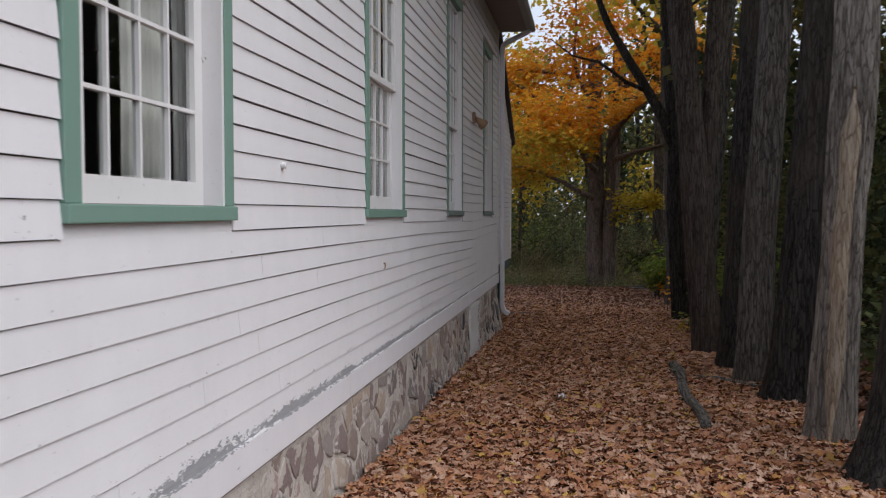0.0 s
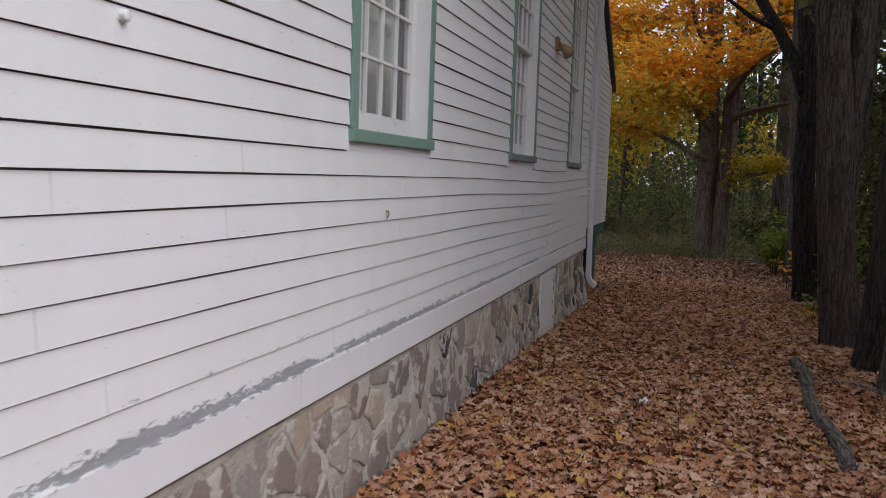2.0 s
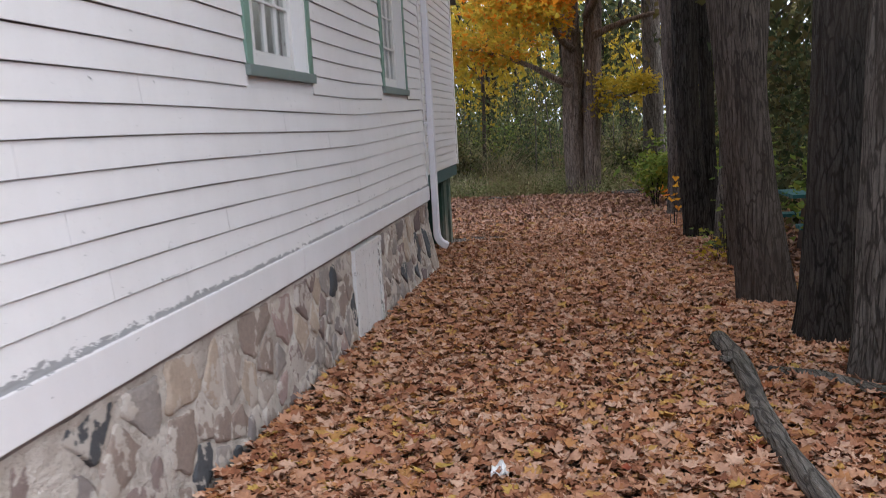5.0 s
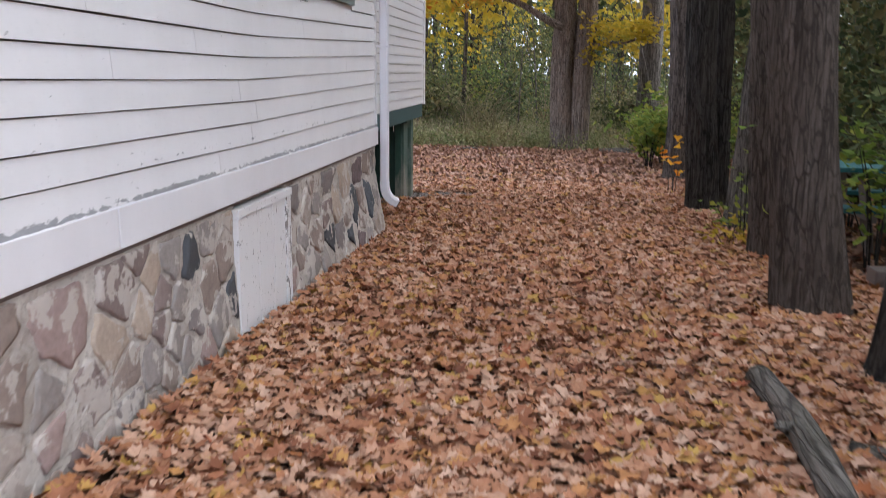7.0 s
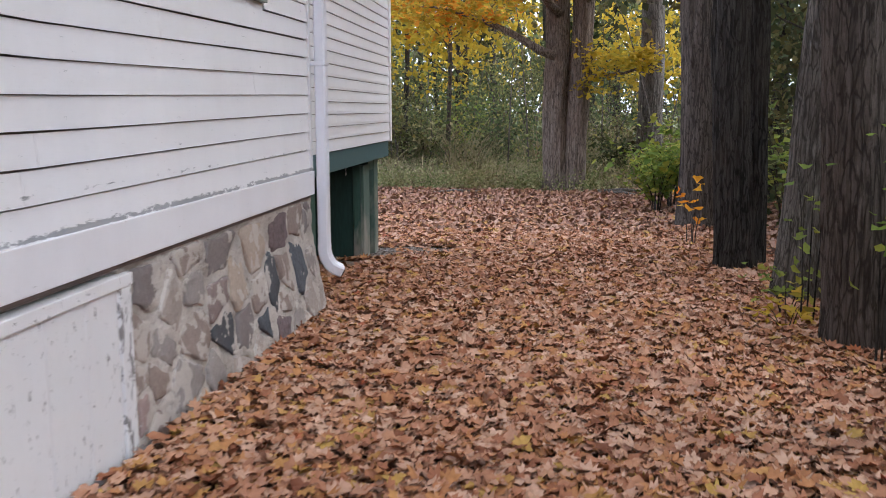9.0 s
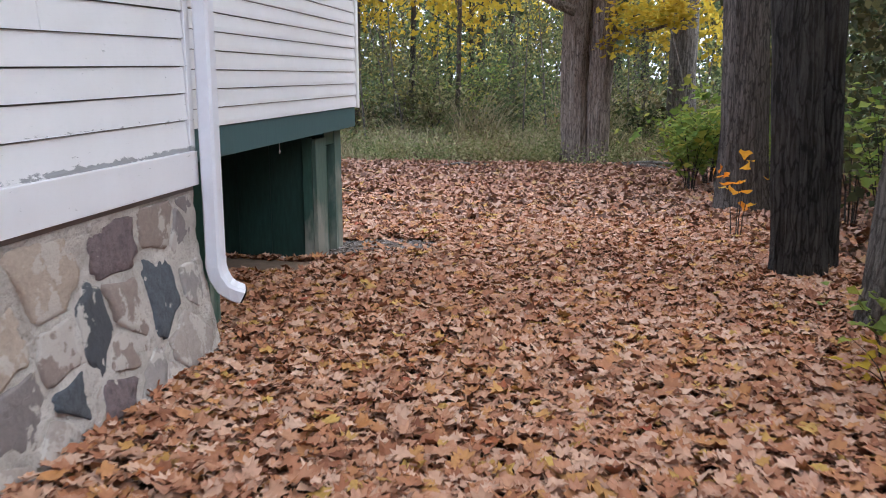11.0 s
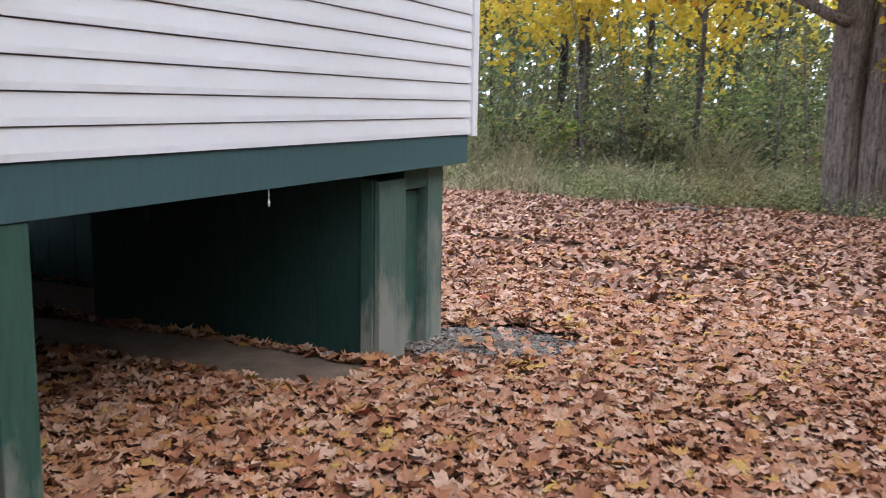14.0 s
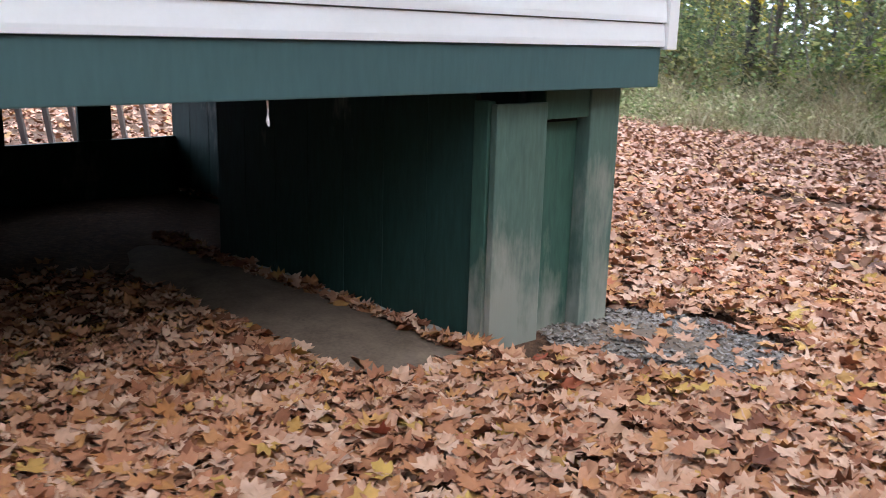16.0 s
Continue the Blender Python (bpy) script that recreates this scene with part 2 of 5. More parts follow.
def mortar_material():
    m, nt, b = nodes_of("lime_mortar", 0.9, 0.15)
    n1, n2 = noise_tex(nt, coords(nt), 3.5, 6, 0.65), noise_tex(nt, coords(nt), 45, 5, 0.7)
    c = ramp(nt, n1, [(0.3, (0.38, 0.335, 0.295)), (0.5, (0.53, 0.48, 0.43)), (0.7, (0.64, 0.59, 0.54))])
    c = mix(nt, ramp(nt, n2, [(0.35, grey(0.4)), (0.46, grey(0.0))]), c, (0.20, 0.17, 0.145))
    nt.links.new(c, b.inputs["Base Color"])
    bump(nt, b, mix(nt, 0.5, n1, n2), 1.0, 0.03)
    return m


M_STONE, M_MORTAR = stone_material(), mortar_material()


def slate_material():
    """Dark blue-grey and purplish stones, smeared with lime at their rims."""
    m, nt, b = nodes_of("dark_slate_stone", 0.7, 0.3)
    rnd = nt.nodes.new("ShaderNodeObjectInfo").outputs["Random"]
    tone = ramp(nt, rnd, [(0.0, (0.10, 0.11, 0.125)), (0.3, (0.19, 0.185, 0.185)), (0.6, (0.21, 0.16, 0.16))], True)
    grain, blot = noise_tex(nt, coords(nt), 26, 6, 0.7), noise_tex(nt, coords(nt), 9, 6, 0.65)
    c = mix(nt, ramp(nt, grain, [(0.35, grey(0.5)), (0.6, grey(0.0))]), tone, (0.03, 0.03, 0.034))
    c = mix(nt, ramp(nt, blot, [(0.66, grey(0.0)), (0.69, grey(0.9))]), c, (0.58, 0.52, 0.46))
    nt.links.new(c, b.inputs["Base Color"])
    bump(nt, b, mix(nt, 0.5, grain, blot), 1.0, 0.025)
    return m


M_SLATE = slate_material()


def leaf_litter(name, stops, translucent=0.0):
    m, nt, b = nodes_of(name, 0.75, 0.2)
    rnd = nt.nodes.new("ShaderNodeNewGeometry").outputs["Random Per Island"]
    c = ramp(nt, rnd, stops)
    patch = noise_tex(nt, coords(nt), 0.55, 4)
    vein = noise_tex(nt, coords(nt), 55, 3)
    c = mix(nt, ramp(nt, vein, [(0.3, grey(0.35)), (0.6, grey(0.0))]), c, mix(nt, 0.5, c, (0.05, 0.025, 0.015)))
    c = mix(nt, ramp(nt, patch, [(0.46, grey(0.0)), (0.68, grey(0.5))]), c, mix(nt, 0.5, c, (0.24, 0.075, 0.035)))
    nt.links.new(c, b.inputs["Base Color"])
    if translucent:
        t = nt.nodes.new("ShaderNodeBsdfTranslucent")
        nt.links.new(c, t.inputs[0])
        ms = nt.nodes.new("ShaderNodeMixShader")
        ms.inputs[0].default_value = translucent
        nt.links.new(b.outputs[0], ms.inputs[1])
        nt.links.new(t.outputs[0], ms.inputs[2])
        nt.links.new(ms.outputs[0], nt.nodes["Material Output"].inputs[0])
    return m


M_FALLEN = leaf_litter("fallen_maple_leaves", [(0.0, (0.13, 0.045, 0.024)), (0.08, (0.34, 0.140, 0.074)), (0.3, (0.48, 0.25, 0.146)), (0.6, (0.60, 0.395, 0.285)),
                                              (0.78, (0.37, 0.16, 0.085)), (0.92, (0.49, 0.235, 0.090)), (0.975, (0.51, 0.335, 0.085)), (1.0, (0.33, 0.080, 0.043))])
M_BROWNED = leaf_litter("browned_maple_leaves", [(0.0, (0.10, 0.055, 0.042)), (0.3, (0.32, 0.175, 0.118)), (0.6, (0.47, 0.305, 0.23)), (0.8, (0.31, 0.15, 0.092)), (1.0, (0.36, 0.23, 0.10))])
M_ORANGE = leaf_litter("orange_maple_foliage", [(0.0, (0.66, 0.20, 0.015)), (0.35, (0.82, 0.36, 0.025)), (0.8, (0.84, 0.47, 0.045)), (1.0, (0.50, 0.38, 0.06))], 0.45)
M_YELLOW = leaf_litter("yellow_autumn_foliage", [(0.0, (0.56, 0.39, 0.035)), (0.6, (0.62, 0.47, 0.05)), (1.0, (0.34, 0.32, 0.05))], 0.45)
M_LEAFGREEN = leaf_litter("green_understorey_foliage", [(0.0, (0.045, 0.072, 0.036)), (0.5, (0.125, 0.17, 0.07)), (0.85, (0.22, 0.25, 0.095)), (1.0, (0.42, 0.35, 0.11))], 0.4)
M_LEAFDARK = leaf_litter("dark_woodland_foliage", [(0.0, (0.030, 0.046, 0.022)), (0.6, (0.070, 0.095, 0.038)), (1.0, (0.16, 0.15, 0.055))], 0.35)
M_LIME = leaf_litter("lime_green_shrub_foliage", [(0.0, (0.13, 0.215, 0.045)), (0.6, (0.25, 0.34, 0.065)), (1.0, (0.45, 0.41, 0.075))], 0.45)
M_GRASSY = leaf_litter("low_weed_foliage", [(0.0, (0.11, 0.15, 0.05)), (0.5, (0.24, 0.27, 0.11)), (1.0, (0.44, 0.40, 0.22))], 0.3)
M_GRASS = leaf_litter("dry_meadow_grass", [(0.0, (0.12, 0.14, 0.06)), (0.3, (0.28, 0.255, 0.135)), (0.75, (0.50, 0.43, 0.28)), (1.0, (0.16, 0.12, 0.08))], 0.3)


def bark_material(name, dark, light, warm=(0.11, 0.085, 0.066), along=(1, 1, 0.27)):
    """Interlaced ridges with dark furrows between them, lichen-grey on top."""
    m, nt, b = nodes_of(name, 0.9, 0.15)
    stretch = tuple(v if v == 1 else v * 0.5 for v in along)
    place = coords(nt, stretch)
    wobble = nt.nodes.new("ShaderNodeTexNoise")
    wobble.inputs["Scale"].default_value, wobble.inputs["Detail"].default_value = 9, 4
    nt.links.new(coords(nt, along), wobble.inputs["Vector"])
    shift = nt.nodes.new("ShaderNodeVectorMath")
    shift.operation = "MULTIPLY_ADD"
    nt.links.new(wobble.outputs["Color"], shift.inputs[0])
    shift.inputs[1].default_value = (0.10, 0.10, 0.10)
    nt.links.new(place, shift.inputs[2])
    net = nt.nodes.new("ShaderNodeTexVoronoi")
    net.feature = "DISTANCE_TO_EDGE"
    net.inputs["Scale"].default_value = 27
    nt.links.new(shift.outputs[0], net.inputs["Vector"])
    ribs = noise_tex(nt, coords(nt, tuple(v if v == 1 else v * 0.3 for v in along)), 34, 6, 0.65, 0.3)
    ridge = sums(nt, "ADD", sums(nt, "MULTIPLY", ramp(nt, net.outputs["Distance"], [(0.0, grey(0.0)), (0.12, grey(1.0))]), 0.26), sums(nt, "MULTIPLY", ribs, 1.1))
    fine = noise_tex(nt, coords(nt, (1, 1, 0.4)), 90, 4, 0.7)
    big = noise_tex(nt, coords(nt, (1, 1, 0.6)), 1.6, 4)
    c = ramp(nt, ridge, [(0.42, tuple(v * 0.45 for v in dark)), (0.66, dark), (0.96, light)])
    c = mix(nt, ramp(nt, fine, [(0.3, grey(0.35)), (0.6, grey(0.0))]), c, tuple(v * 0.6 for v in dark))
    c = mix(nt, ramp(nt, big, [(0.45, grey(0.0)), (0.7, grey(0.4))]), c, warm)
    nt.links.new(c, b.inputs["Base Color"])
    bump(nt, b, mix(nt, 0.2, ridge, fine), 1.0, 0.035)
    return m


M_BARK = bark_material("dark_maple_bark", (0.026, 0.023, 0.021), (0.088, 0.079, 0.071))
M_BARK_PALE = bark_material("pale_maple_bark", (0.078, 0.069, 0.061), (0.245, 0.22, 0.195))
M_BARK_BROWN = bark_material("brown_shaggy_bark", (0.060, 0.048, 0.041), (0.175, 0.145, 0.124), (0.105, 0.08, 0.064))
M_BARK_TAN = bark_material("tan_forked_maple_bark", (0.125, 0.098, 0.080), (0.34, 0.28, 0.235), (0.22, 0.16, 0.125))
M_BAREWOOD = bark_material("weathered_bare_wood", (0.34, 0.27, 0.20), (0.55, 0.48, 0.39), (0.46, 0.31, 0.18))
M_BARK_DEAD = bark_material("ashen_dead_maple_bark", (0.16, 0.142, 0.124), (0.40, 0.365, 0.325), (0.24, 0.20, 0.165))
M_LOG = bark_material("mossy_log_bark", (0.12, 0.107, 0.094), (0.28, 0.255, 0.224), (0.12, 0.115, 0.085), (1, 0.2, 1))


def soil_material():
    m, nt, b = nodes_of("leaf_strewn_soil", 0.95, 0.1)
    far = noise_tex(nt, coords(nt), 1.1, 6, 0.6)
    near = noise_tex(nt, coords(nt), 26, 6, 0.7)
    c = ramp(nt, near, [(0.3, (0.035, 0.021, 0.014)), (0.5, (0.09, 0.049, 0.031)), (0.68, (0.19, 0.105, 0.064))])
    c = mix(nt, ramp(nt, far, [(0.4, grey(0.0)), (0.65, grey(0.6))]), c, (0.12, 0.075, 0.05))
    edge = sums(nt, "ADD", axis(nt, 1), sums(nt, "MULTIPLY", far, 3))
    green = ramp(nt, sums(nt, "DIVIDE", edge, 60), [(0.475, grey(0.0)), (0.50, grey(1.0))])
    c = mix(nt, green, c, (0.085, 0.095, 0.045))
    nt.links.new(c, b.inputs["Base Color"])
    bump(nt, b, near, 0.8, 0.03)
    return m


M_SOIL = soil_material()
M_GRAVEL = leaf_litter("grey_gravel", [(0.0, (0.15, 0.125, 0.11)), (0.5, (0.25, 0.215, 0.19)), (1.0, (0.38, 0.335, 0.305))])
M_DIRT = plain("bare_brown_dirt", (0.175, 0.128, 0.096), 0.95, 0.1, var=0.35, scale=7, relief=0.6)
M_CONCRETE = plain("crumbling_concrete", (0.36, 0.34, 0.31), 0.9, 0.15, var=0.2, scale=9, relief=0.5)

# ---- ground ----
bm = bmesh.new()
xs = [-400, -150, -60, -30] + [-16 + 0.5 * i for i in range(64)] + [18, 30, 60, 150, 400]
ys = [-200, -80, -30] + [-12 + 0.5 * i for i in range(100)] + [42, 55, 80, 150, 500]
grid = [[bm.verts.new((x, y, ground_z(x, y) + 0.012 * noise.noise((x * 1.3, y * 1.3, 0)))) for x in xs] for y in ys]
for j in range(len(ys) - 1):
    for i in range(len(xs) - 1):
        bm.faces.new((grid[j][i], grid[j][i + 1], grid[j + 1][i + 1], grid[j + 1][i]))
tagged(part("ground", bm, M_SOIL, smooth=True), "brown soil under fallen leaves beside the house", "ground", kind="structure")

# ---- the white clapboard house: shell ----
WX = -1.515
BACK = WX - 0.026
H0, H1, FAR = -3.0, 15.43, -9.5
EAVE = 4.38
SILL_Z, HEAD_Z = 1.247, 3.80
WINDOWS = [(2.44, 3.72), (6.10, 7.42), (9.76, 10.98), (13.22, 14.46)]
OPEN_LO, OPEN_HI = 1.31, 3.71

bm = bmesh.new()
add_box(bm, BACK - 0.15, BACK, H0, H1 - 0.02, 0.10, OPEN_LO)
add_box(bm, BACK - 0.15, BACK, H0, H1 - 0.02, OPEN_HI, EAVE + 0.1)
y = H0
for a, b_ in WINDOWS:
    add_box(bm, BACK - 0.15, BACK, y, a + 0.085, OPEN_LO, OPEN_HI)
    y = b_ - 0.085
add_box(bm, BACK - 0.15, BACK, y, H1 - 0.02, OPEN_LO, OPEN_HI)
# Brown shell shows only in the clapboard slots and darkens their shadow lines.
wall_east = tagged(part("wall_east", bm, M_SOFFIT), "white clapboard wall with peeling paint above the skirt", "wall", kind="structure")

bm = bmesh.new()
add_box(bm, FAR, BACK - 0.16, H1 - 0.20, H1 - 0.02, 0.10, 4.45)
ridge_x = (WX + FAR) / 2
add_prism(bm, [(BACK - 0.16, 4.45), (ridge_x, 7.6), (FAR, 4.45)], (lambda u, v: (u, H1 - 0.20, v), lambda u, v: (u, H1 - 0.02, v)))
tagged(part("wall_north", bm, M_CLAP), "white gable end wall of the house", "wall", kind="structure")
bm = bmesh.new()
add_box(bm, FAR, BACK - 0.16, H0, H0 + 0.18, 0.10, 4.45)
add_prism(bm, [(BACK - 0.16, 4.45), (ridge_x, 7.6), (FAR, 4.45)], (lambda u, v: (u, H0, v), lambda u, v: (u, H0 + 0.18, v)))
tagged(part("wall_south", bm, M_CLAP), "white rear gable wall of the house", "wall", kind="structure")
bm = bmesh.new()
add_box(bm, FAR - 0.18, FAR - 0.004, H0, H1 - 0.02, 0.10, 4.45)
tagged(part("wall_west", bm, M_CLAP), "white far side wall of the house", "wall", kind="structure")
bm = bmesh.new()
add_box(bm, FAR, BACK - 0.16, H0 + 0.19, H1 - 0.21, 0.30, 0.42)
tagged(part("floor", bm, M_PLASTER), "added wooden floor, coloured dark for the dim room", "floor", kind="structure")
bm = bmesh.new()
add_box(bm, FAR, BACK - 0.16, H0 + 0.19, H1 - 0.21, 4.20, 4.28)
tagged(part("ceiling", bm, M_PLASTER), "added plaster ceiling, coloured dark for the dim room", "ceiling", kind="structure")

# roof, eave and gutter
over = 0.50
bm = bmesh.new()
for s in (1, -1):
    e = WX + over if s == 1 else FAR - over
    add_prism(bm, [(e, 4.52), (ridge_x, 7.72), (ridge_x, 7.82), (e, 4.62)], (lambda u, v: (u, H0 - 0.4, v), lambda u, v: (u, H1 + 0.22, v)))
tagged(part("roof", bm, M_SHINGLE), "grey asphalt shingle gable roof of the house", "roof", kind="structure")
tagged(part("soffit", block(WX - 0.02, WX + over - 0.02, H0 - 0.3, H1 + 0.20, EAVE, EAVE + 0.03, 0.003), M_SOFFIT), "brown painted soffit under the eave", "soffit", kind="structure")
tagged(part("frieze", block(WX - 0.026, WX + 0.014, H0, H1, EAVE - 0.16, EAVE - 0.004, 0.004), M_CLAP), "white frieze board under the soffit", "trim", kind="structure")
gutter = thing("gutter", (WX + over, H1, EAVE), "grey metal gutter along the eave of the house", "gutter")
bm = bmesh.new()
prof = [(0, 0), (0.09, 0), (0.12, 0.05), (0.12, 0.12), (0.108, 0.12), (0.108, 0.055), (0.085, 0.012), (0.012, 0.012), (0.012, 0.12), (0, 0.12)]
gx = WX + over - 0.016
add_prism(bm, prof, (lambda u, v: (gx + u, H0 - 0.3, EAVE - 0.01 + v), lambda u, v: (gx + u, H1 + 0.22, EAVE - 0.01 + v)))
part("channel", bm, M_FASCIA, gutter)
part("end_cap", block(gx, gx + 0.12, H1 + 0.222, H1 + 0.228, EAVE - 0.01, EAVE + 0.11, 0.001), M_FASCIA, gutter)

# corner board and skirt board
tagged(part("corner_board", block(BACK - 0.02, WX + 0.006, H1 - 0.052, H1, 0.253, EAVE - 0.17, 0.004), M_CLAP), "white corner board at the end of the clapboards", "trim", kind="structure")
skirt = thing("skirt_board", (WX, 6, 0.094), "white skirt board with grey peeled top edge above the stones", "trim", kind="structure")
joints = [H0, 1.2, 5.6, 10.44, H1 + 0.004]
for a, b_ in zip(joints, joints[1:]):
    bm = block(BACK + 0.002, WX + 0.014, a + 0.004, b_ - 0.004, 0.094, 0.2515, 0.004)
    part("plank", bm, M_SKIRT, skirt)
# Shade under the skirt board, drawn as a thin dark brown strip.
tagged(part("sill_shadow_board", block(BACK - 0.12, WX - 0.012, H0, H1 - 0.01, 0.070, 0.092, 0.003), M_SOFFIT), "dark strip for the shade between skirt board and stones", "trim", kind="structure")


# ---- clapboards ----
SKIRT_TOP, ROW0, ROW = 0.252, 0.390, 0.1163


def row_z(k, y):
    """Lower edge of course k; the old courses sag a little before the far corner."""
    if k == 0:
        return SKIRT_TOP
    foot = float(np.interp(y, (8.5, 10.3, 12.0, 13.7, 15.3), (ROW0, 0.376, 0.366, 0.384, 0.396)))
    pitch = float(np.interp(y, (9.0, 12.0, 13.7, 15.3), (ROW, 0.1132, 0.1165, 0.1210)))
    low = min(k - 1, 5)
    sag = foot - ROW0 + low * (pitch - ROW)
    return ROW0 + (k - 1) * ROW + sag * max(0, 1 - max(0, k - 6) / 9)



def clapboard(y0, y1, k0, seed):
    """One tapered board, slightly wavy along its length."""
    b2 = bmesh.new()
    n = max(2, int((y1 - y0) / 0.45))
    rings = []
    for i in range(n + 1):
        yy = y0 + (y1 - y0) * i / n
        z0, z1 = row_z(k0, yy), row_z(k0 + 1, yy)
        w = 0.003 * noise.noise((yy * 0.5, z0 * 3.1, 5)) + 0.0015 * noise.noise((yy * 2.1, z0 * 9, seed))
        d = 0.002 * noise.noise((yy * 0.8, z0 * 7, 9))
        w1 = 0.003 * noise.noise((yy * 0.5, z1 * 3.1, 5)) + 0.001
        # Slot left under the next board to draw its shadow line.
        gap = 0.0045 + w1
        pr = [(WX + d, z0 + w), (WX - 0.020 + d, z0 + w + 0.002), (BACK + 0.002, z1 - gap), (WX - 0.010, z1 - gap), (WX + d - 0.0005, z0 + w + 0.005)]
        rings.append([b2.verts.new((px, yy, pz)) for px, pz in pr])
    for r0, r1 in zip(rings, rings[1:]):
        for k in range(5):
            b2.faces.new((r0[k], r0[(k + 1) % 5], r1[(k + 1) % 5], r1[k]))
    b2.faces.new(rings[0])
    b2.faces.new(rings[-1][::-1])
    bmesh.ops.recalc_face_normals(b2, faces=b2.faces[:])
    return b2


rng = random.Random(4)
row = 0
while row_z(row + 1, 15) < EAVE - 0.12:
    z, z1 = row_z(row, 8), row_z(row + 1, 8)
    spans, y = [], H0
    for a, b_ in WINDOWS:
        if z1 > SILL_Z + 0.03 and z < HEAD_Z + 0.03:
            spans.append((y, a - 0.003))
            y = b_ + 0.003
    spans.append((y, H1 - 0.055))
    for a, b_ in spans:
        cuts = [a]
        while b_ - cuts[-1] > 4.6:
            cuts.append(cuts[-1] + rng.uniform(2.6, 4.2))
        cuts.append(b_)
        for c0, c1 in zip(cuts, cuts[1:]):
            part("clapboard", clapboard(c0 + 0.0015, c1 - 0.0015, row, row), M_CLAP, wall_east)
    row += 1


# ---- windows ----
def window(y0, y1):
    """A tall double-hung window: casing, sill, jambs and two sashes with their panes."""
    w = thing("window_1", (WX, (y0 + y1) / 2, SILL_Z), "tall double-hung window with white sashes and green casing", "window", kind="structure")
    out = WX + 0.007
    part("sill", block(BACK - 0.19, WX + 0.022, y0 - 0.005, y1 + 0.005, SILL_Z, SILL_Z + 0.060, 0.006), M_GREEN_TRIM, w, "green painted sloping sill")
    part("apron", block(BACK + 0.001, WX - 0.0115, y0 - 0.012, y1 + 0.012, SILL_Z - 0.118, SILL_Z - 0.001, 0.001), M_CLAP, w)
    part("casing", block(BACK - 0.02, out, y0, y0 + 0.09, SILL_Z + 0.061, HEAD_Z - 0.10, 0.004), M_GREEN_TRIM, w)
    part("casing", block(BACK - 0.02, out, y1 - 0.09, y1, SILL_Z + 0.061, HEAD_Z - 0.10, 0.004), M_GREEN_TRIM, w)
    part("head_casing", block(BACK - 0.02, out + 0.002, y0, y1, HEAD_Z - 0.099, HEAD_Z, 0.004), M_GREEN_TRIM, w)
    part("drip_cap", block(BACK - 0.02, WX + 0.05, y0 - 0.02, y1 + 0.02, HEAD_Z + 0.001, HEAD_Z + 0.025, 0.003), M_SASH, w, "white drip cap")
    for e0, e1 in ((y0 + 0.091, y0 + 0.113), (y1 - 0.113, y1 - 0.091)):
        part("jamb", block(BACK - 0.13, WX + 0.002, e0, e1, SILL_Z + 0.061, HEAD_Z - 0.10, 0.002), M_SASH, w)
    i0, i1 = y0 + 0.114, y1 - 0.114
    mid = 2.29
    for name, lo, hi, sx, rows, bottom in (("lower_sash", SILL_Z + 0.064, mid + 0.02, BACK - 0.094, 3, 0.095), ("upper_sash", mid - 0.02, HEAD_Z - 0.105, BACK - 0.055, 4, 0.045)):
        bm2 = bmesh.new()
        t = 0.036
        add_box(bm2, sx, sx + t, i0, i0 + 0.075, lo, hi)
        add_box(bm2, sx, sx + t, i1 - 0.075, i1, lo, hi)
        add_box(bm2, sx, sx + t, i0 + 0.075, i1 - 0.075, lo, lo + bottom)
        add_box(bm2, sx, sx + t, i0 + 0.075, i1 - 0.075, hi - 0.045, hi)
        g0, g1, h0, h1 = i0 + 0.075, i1 - 0.075, lo + bottom, hi - 0.045
        for k in range(1, 4):
            yy = g0 + (g1 - g0) * k / 4
            add_box(bm2, sx + 0.004, sx + t - 0.003, yy - 0.0075, yy + 0.0075, h0, h1)
        for k in range(1, rows):
            zz = h0 + (h1 - h0) * k / rows
            add_box(bm2, sx + 0.006, sx + t - 0.001, g0, g1, zz - 0.0075, zz + 0.0075)
        sash = part(name, bm2, M_SASH, w)
        for r in range(rows):
            for k in range(4):
                a, c = g0 + (g1 - g0) * k / 4, h0 + (h1 - h0) * r / rows
                pane = part("pane", block(sx + 0.014, sx + 0.017, a + 0.008, a + (g1 - g0) / 4 - 0.008, c + 0.008, c + (h1 - h0) / rows - 0.008, 0), M_GLASS, sash)
                pane.visible_shadow = False
    return w


def curtain(y0, y1, lo, hi, seed):
    """A hanging panel with soft vertical folds."""
    bm2 = bmesh.new()
    n, rows2 = 60, 6
    g = [[bm2.verts.new((BACK - 0.175 + 0.010 * math.sin(i * 0.75 + seed) + 0.012 * noise.noise((i * 0.3, j * 0.4, seed)), y0 + (y1 - y0) * i / n, lo + (hi - lo) * j / rows2)) for i in range(n + 1)] for j in range(rows2 + 1)]
    for j in range(rows2):
        for i in range(n):
            bm2.faces.new((g[j][i], g[j][i + 1], g[j + 1][i + 1], g[j + 1][i]))
    ob = part("curtain", bm2, M_CURTAIN, smooth=True)
    mod = ob.modifiers.new("cloth", "SOLIDIFY")
    mod.thickness = 0.004
    return tagged(ob, "faded grey curtain hanging inside a house window", "curtain", "house window curtains")


